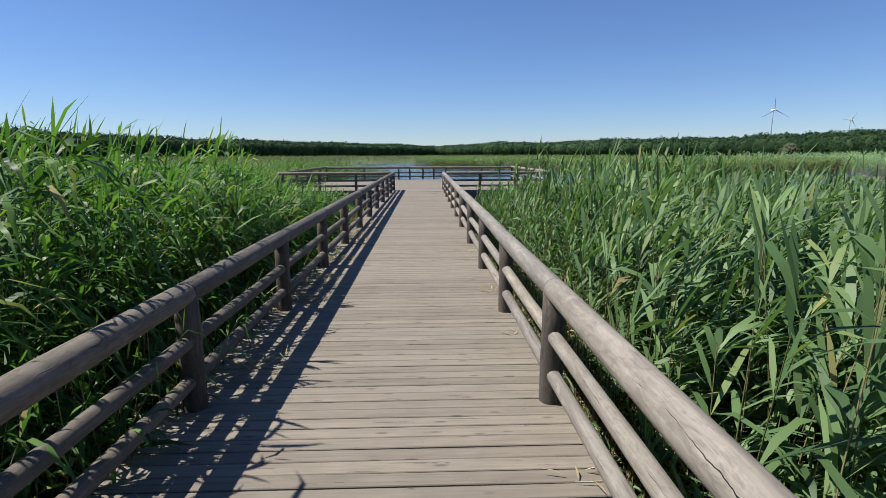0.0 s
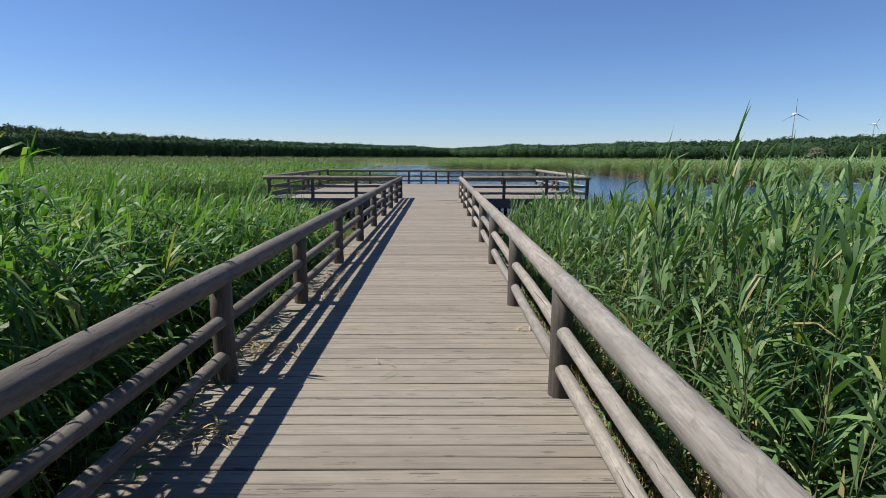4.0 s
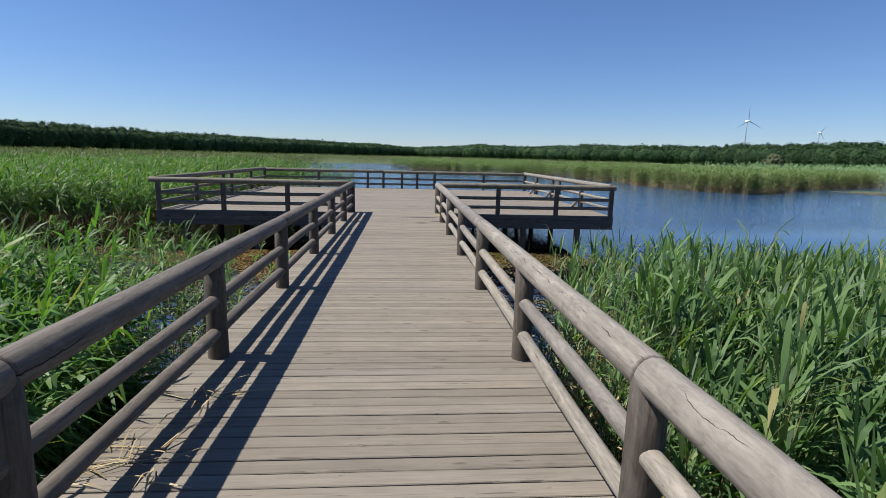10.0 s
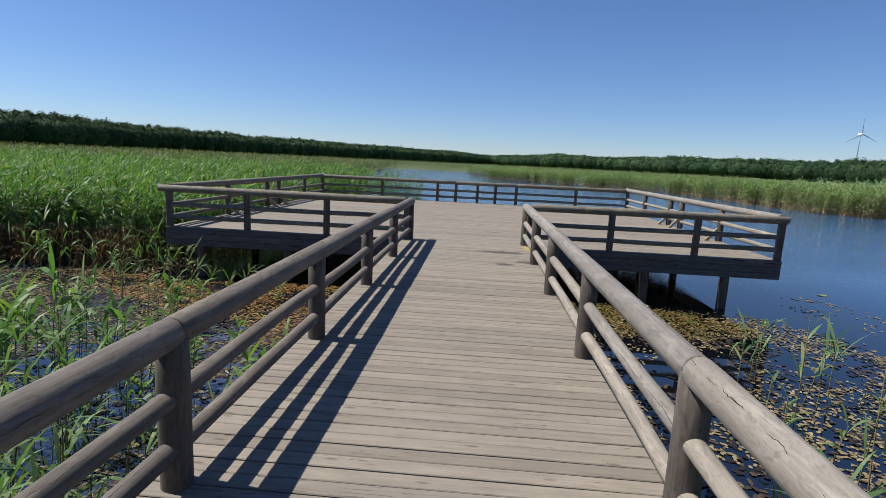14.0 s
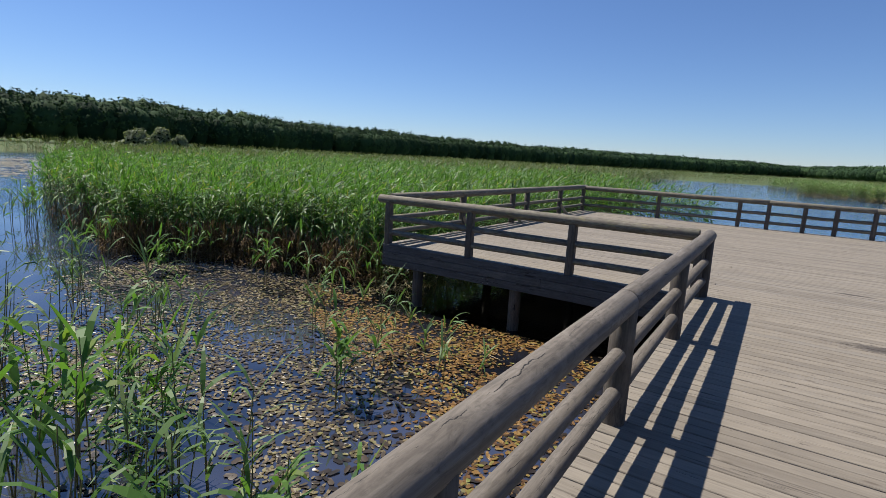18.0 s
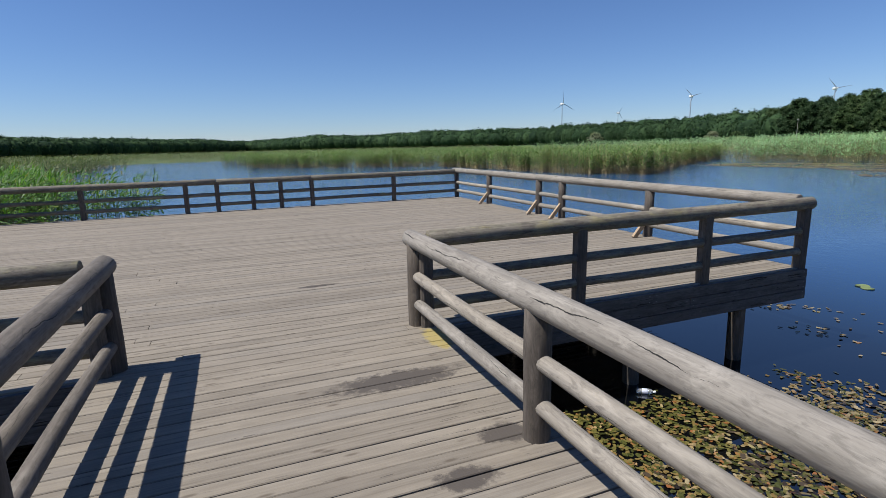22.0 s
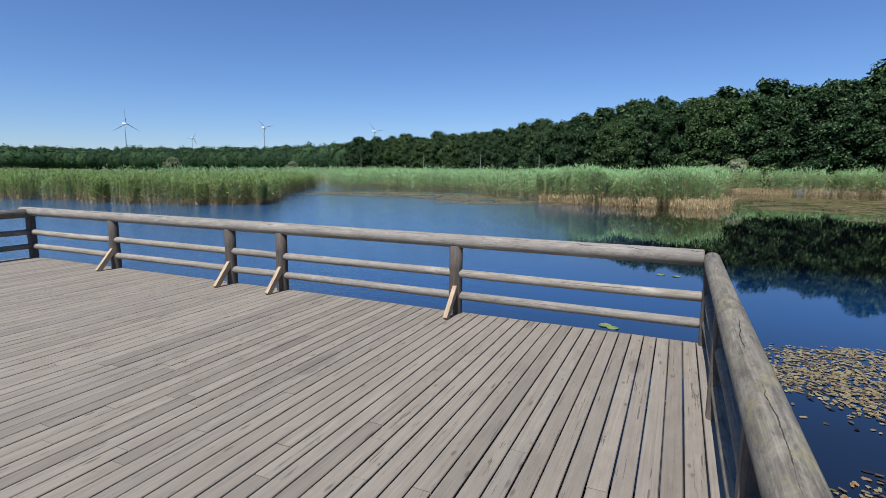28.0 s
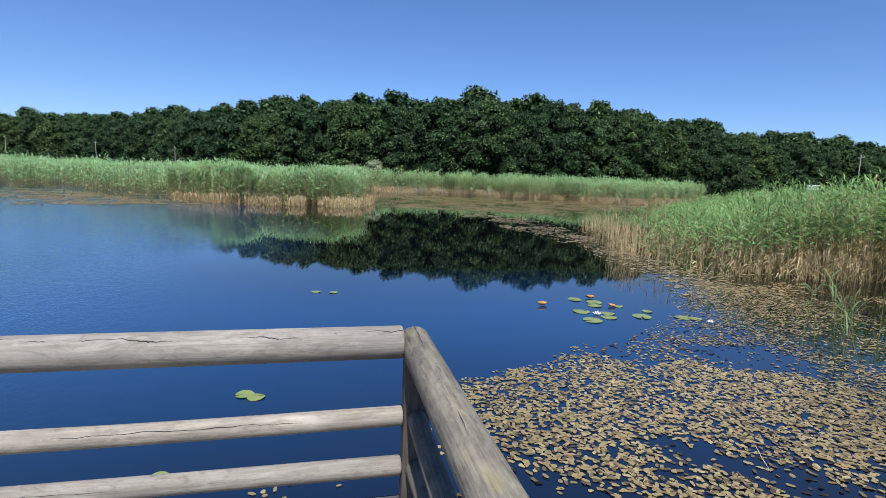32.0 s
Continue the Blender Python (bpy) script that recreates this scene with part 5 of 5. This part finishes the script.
# ---- a bottle adrift among the leaves ----
def plastic_bottle(x, y, turn):
    t = tagged(new("plastic_bottle"), "small clear plastic water bottle drifting among the pondweed", "bottle")
    t.matrix_basis = pose(x, y, WATER_Z + 0.028, 0, 0, turn)

    def turned_part(name, prof, material, n=14):
        vs = [(px, r * math.cos(6.2832 * k / n), r * math.sin(6.2832 * k / n)) for px, r in prof for k in range(n)]
        fs = [(i * n + k, i * n + (k + 1) % n, (i + 1) * n + (k + 1) % n, (i + 1) * n + k) for i in range(len(prof) - 1) for k in range(n)]
        fs += [tuple(range(n - 1, -1, -1)), tuple(range(len(vs) - n, len(vs)))]
        put(name, mesh_of(name, vs, fs, material, True), t)
    turned_part("body", [(-0.105, 0.02), (-0.1, 0.031), (-0.07, 0.032), (-0.065, 0.030), (-0.05, 0.032), (0.03, 0.032), (0.06, 0.026), (0.08, 0.014), (0.092, 0.013)], M_BOTTLE)
    turned_part("label", [(-0.045, 0.0325), (-0.044, 0.033), (0.014, 0.033), (0.015, 0.0325)], M_LABEL)
    turned_part("cap", [(0.09, 0.013), (0.091, 0.0155), (0.105, 0.0155), (0.107, 0.013)], M_WHITE)


plastic_bottle(4.15, 26.38, -35)


# ---- poles, bushes and a white hut at the wood's edge ----
def utility_pole(x, y, h):
    t = tagged(new("utility_pole"), "thin grey utility pole in front of the wood", "pole", "utility poles")
    t.matrix_basis = Matrix.Translation((x, y, ground_height(x, y)))
    put("shaft", log_mesh("shaft", h, 0.075, 0.05, M_POLE, 8, 3, 0.03, 0.1), t, along((0, 0, 0), (0.05, 0, h)))
    put("crossarm", beam_mesh("crossarm", 0.9, 0.07, 0.09, M_POLE), t, pose(-0.4, 0, h - 0.35))
    put("insulator", log_mesh("insulator", 0.16, 0.05, 0.03, M_WHITE, 8, 2, 0, 0.2), t, along((-0.35, 0, h - 0.3), (-0.35, 0, h - 0.14)))


for az, d, h in ((56, 170, 7.5), (62.8, 158, 7.5), (69, 142, 7.2), (75.3, 128, 7), (140.2, 92, 8.6)):
    utility_pole(*polar(az, d), h)


def bush(x, y, h, w, seed, material):
    rng = np.random.default_rng(seed)
    t = tagged(new("bush"), "pale rounded willow bush at the foot of the wood", "bush", "bushes")
    t.matrix_basis = Matrix.Translation((x, y, ground_height(x, y)))
    lv, lt, cv, cf = crown_parts(rng, h, w, 3000, 0.4, 16)
    put("foliage", soup("foliage", lv, lt, material), t)
    put("inner_foliage", soup("inner_foliage", cv, cf, M_SHADE), t, None, "foliage core coloured near black for the shade inside")


for k, (az, d, h, w, mt) in enumerate(((63.5, 150, 4.5, 3.2, M_TREE), (65.5, 150, 4, 3, M_TREE), (78, 112, 4, 2.5, M_TREE), (92.2, 86, 4.6, 2.4, M_BUSH), (94.5, 88, 5.5, 2.8, M_BUSH), (97, 88, 4.5, 2.6, M_TREE), (37.8, 300, 7, 5, M_BUSH), (51, 215, 4.5, 3, M_TREE), (49, 225, 5, 3, M_BUSH),
                                    (-64.5, 150, 5.5, 3.0, M_BUSH), (-62.8, 152, 3.8, 2.4, M_BUSH), (-66.5, 148, 4.5, 3.5, M_BUSH))):
    bush(*polar(az, d), h, w, 600 + k, mt)

hx, hy = polar(137.2, 100)
hut = tagged(new("white_hut"), "small white hut half hidden behind the reeds", "hut")
hut.matrix_basis = Matrix.Translation((hx, hy, ground_height(hx, hy))) @ Matrix.Rotation(radians(-40), 4, "Z") @ Matrix.Diagonal((0.7, 0.7, 1.25, 1))
put("wall", beam_mesh("wall", 2.2, 2.0, 3.3, M_WHITE, 0.02), hut, pose(-1.1, 0, 1.65))
put("roof", beam_mesh("roof", 2.5, 2.3, 0.14, M_WHITE, 0.03), hut, pose(-1.25, 0, 3.37))
put("door", beam_mesh("door", 0.8, 0.05, 1.7, M_POLE, 0.01), hut, pose(-0.4, -1.02, 0.85))


# ---- straw and dead leaves lying on the deck ----
def straw(x, y, n, s, seed, label, material, level=0.002):
    rng = random.Random(seed)
    vs, fs = [], []
    for k in range(n):
        a, L, w = rng.uniform(0, 6.28), s * rng.uniform(0.5, 1.2), rng.uniform(0.003, 0.008)
        px, py, z = x + rng.gauss(0, s * 0.45), y + rng.gauss(0, s * 0.3), rng.uniform(0.004, 0.02)
        d, q = Vector((math.cos(a), math.sin(a), 0)), Vector((-math.sin(a), math.cos(a), 0))
        i0 = len(vs)
        for f, ww, up in ((0, 0.5, 0), (0.5, 1, rng.uniform(0, 0.04)), (1, 0.1, rng.uniform(0, 0.03))):
            p = Vector((px, py, z + up)) + d * L * f
            vs += [p - q * w * ww, p + q * w * ww]
        fs += [(i0, i0 + 1, i0 + 3, i0 + 2), (i0 + 2, i0 + 3, i0 + 5, i0 + 4)]
    ob = new("dry_straw", mesh_of("dry_straw", vs, fs, material))
    ob.location.z = level
    tagged(ob, label, "straw", kind="stuff")


STRAW = "dry reed straw fallen on the boards"
for k, (x, y, n, s) in enumerate(((1.42, 4.9, 5, 0.14), (1.43, 6.6, 12, 0.18), (1.4, 2.5, 6, 0.16), (1.43, 9.4, 5, 0.12), (1.43, 12.0, 4, 0.12), (0.1, 8.6, 2, 0.16), (-0.85, 4.2, 30, 0.3), (-0.9, 6.3, 40, 0.35),
                                  (-0.95, 7.4, 30, 0.3), (-1.0, 8.9, 40, 0.35), (-1.0, 10.9, 40, 0.4), (-1.05, 11.7, 30, 0.35), (-1.0, 13.6, 25, 0.35), (-0.9, 2.0, 30, 0.3), (-0.95, 14.4, 14, 0.25), (-1.05, 16.6, 8, 0.2))):
    straw(x, y, n, s, 700 + k, STRAW, M_DRY)
straw(0.25, 8.45, 1, 0.2, 790, "single green reed leaf lying on the boards", M_REED)

for k, (x, y, n, s) in enumerate(((-4.6, 24.6, 5, 0.8), (-3.6, 25.2, 4, 0.6), (-6.0, 24.0, 4, 0.7), (10.6, 23.4, 3, 0.7), (9.0, 22.6, 3, 0.6))):
    straw(x, y, n, s, 820 + k, "broken dry reed stalks lying on the pondweed", M_DRY, WATER_Z + 0.012)


# ---- deck, last ----
def board_variant(name, length, seed, gap):
    rnd = random.Random(seed)
    w, th, b = PITCH - gap, 0.04, 0.005
    xs = [0, length * 0.33, length * 0.67, length]
    verts, faces = [], []
    for x in xs:
        dz, dy = rnd.uniform(-0.0015, 0.0015), rnd.uniform(-0.0015, 0.0015)
        verts += [(x, -w / 2 + dy, -th), (x, w / 2 + dy, -th), (x, w / 2 + dy, -b + dz), (x, w / 2 - b + dy, dz), (x, -w / 2 + b + dy, dz), (x, -w / 2 + dy, -b + dz)]
    for i in range(3):
        for k in range(6):
            faces.append((6 * i + k, 6 * i + (k + 1) % 6, 6 * i + 6 + (k + 1) % 6, 6 * i + 6 + k))
    faces += [(5, 4, 3, 2, 1, 0), (18, 19, 20, 21, 22, 23)]
    return mesh_of(name, verts, faces, M_BOARD)


rb = random.Random(11)
W0, W1 = LX - 0.17, RX + 0.17
deck_start, deck_edge = -7.0, NEAR_Y - 0.04
walk_boards = [board_variant("board", W1 - W0, k, 0.0085) for k in range(6)]
y = deck_edge - PITCH / 2
while y > deck_start:
    put("board", walk_boards[rb.randrange(6)], boardwalk, Matrix.Translation((W0 + rb.uniform(-0.015, 0.015), y, rb.uniform(-0.003, 0.0))) @ Matrix.Rotation(rb.uniform(-0.0012, 0.0012), 4, "Z"))
    y -= PITCH
P0, P1 = PLX - 0.04, PRX + 0.04
third = (P1 - P0) / 3
plat_boards = [board_variant("board", third - 0.005, 20 + k, 0.011) for k in range(6)]
y = deck_edge + PITCH / 2
row = 0
while y < FAR_Y + 0.1:
    cut = [P0, P0 + third * rb.uniform(0.6, 1.35), P0 + third * rb.uniform(1.65, 2.4), P1]
    for a, b in zip(cut, cut[1:]):
        put("board", plat_boards[rb.randrange(6)], platform, Matrix.Translation((a + 0.002, y, rb.uniform(-0.003, 0.0))) @ Matrix.Diagonal(((b - a) / third, 1, 1, 1)))
    y += PITCH
    row += 1
deck_end = y - PITCH / 2
# bearers and edge boards
for x in (W0 + 0.25, (W0 + W1) / 2, W1 - 0.25):
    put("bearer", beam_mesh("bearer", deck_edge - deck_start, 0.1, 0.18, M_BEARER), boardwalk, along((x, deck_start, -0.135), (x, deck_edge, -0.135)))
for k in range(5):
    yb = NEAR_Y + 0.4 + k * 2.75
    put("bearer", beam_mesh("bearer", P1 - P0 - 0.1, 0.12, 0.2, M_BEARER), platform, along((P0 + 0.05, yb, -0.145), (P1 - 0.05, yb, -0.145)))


def fascia(a, b):
    """Three courses of edge boards, butted end to end with two screws on each side of a joint."""
    a, b = Vector(a), Vector(b)
    d, length = (b - a).normalized(), (b - a).length
    face = Vector((d.y, -d.x, 0))
    pieces = max(1, round(length / 3.4))
    for k, z in enumerate((-0.078, -0.216, -0.354)):
        cuts = [0] + [length * (i + (0.0, 0.22, -0.15)[k]) / pieces for i in range(1, pieces)] + [length]
        for c0, c1 in zip(cuts, cuts[1:]):
            off = face * rb.uniform(-0.002, 0.004)
            p, q = a + d * (c0 + 0.002) + off, a + d * (c1 - 0.002) + off
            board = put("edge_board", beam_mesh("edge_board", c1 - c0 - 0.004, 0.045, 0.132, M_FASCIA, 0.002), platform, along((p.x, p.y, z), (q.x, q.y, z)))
            for e in (0.05, c1 - c0 - 0.054):
                for dz in (-0.035, 0.035):
                    put("screw", SCREW, board, Matrix.Translation((e, 0.0225 if face.dot(along(p, q).to_3x3() @ Vector((0, 1, 0))) > 0 else -0.0225, dz)))


SCREW = log_mesh("screw", 0.006, 0.006, 0.006, M_STEEL, 8, 2, 0, 0.1, 0)
SCREW.transform(Matrix.Translation((0, -0.003, 0)) @ Matrix.Rotation(radians(90), 4, "Z"))
fascia((W1 + 0.02, deck_edge - 0.026, 0), (P1 + 0.02, deck_edge - 0.026, 0))
fascia((P0 - 0.02, deck_edge - 0.026, 0), (W0 - 0.02, deck_edge - 0.026, 0))
fascia((P1 + 0.026, deck_edge, 0), (P1 + 0.026, deck_end, 0))
fascia((P0 - 0.026, deck_end, 0), (P0 - 0.026, deck_edge, 0))
fascia((P1, deck_end + 0.026, 0), (P0, deck_end + 0.026, 0))
for yb in (NEAR_Y + 0.06, 29.6, 32.5, 35.4, FAR_Y - 0.1):
    for x in (-5.98, -3.92, -1.0, 1.4, 4.2, 5.92):
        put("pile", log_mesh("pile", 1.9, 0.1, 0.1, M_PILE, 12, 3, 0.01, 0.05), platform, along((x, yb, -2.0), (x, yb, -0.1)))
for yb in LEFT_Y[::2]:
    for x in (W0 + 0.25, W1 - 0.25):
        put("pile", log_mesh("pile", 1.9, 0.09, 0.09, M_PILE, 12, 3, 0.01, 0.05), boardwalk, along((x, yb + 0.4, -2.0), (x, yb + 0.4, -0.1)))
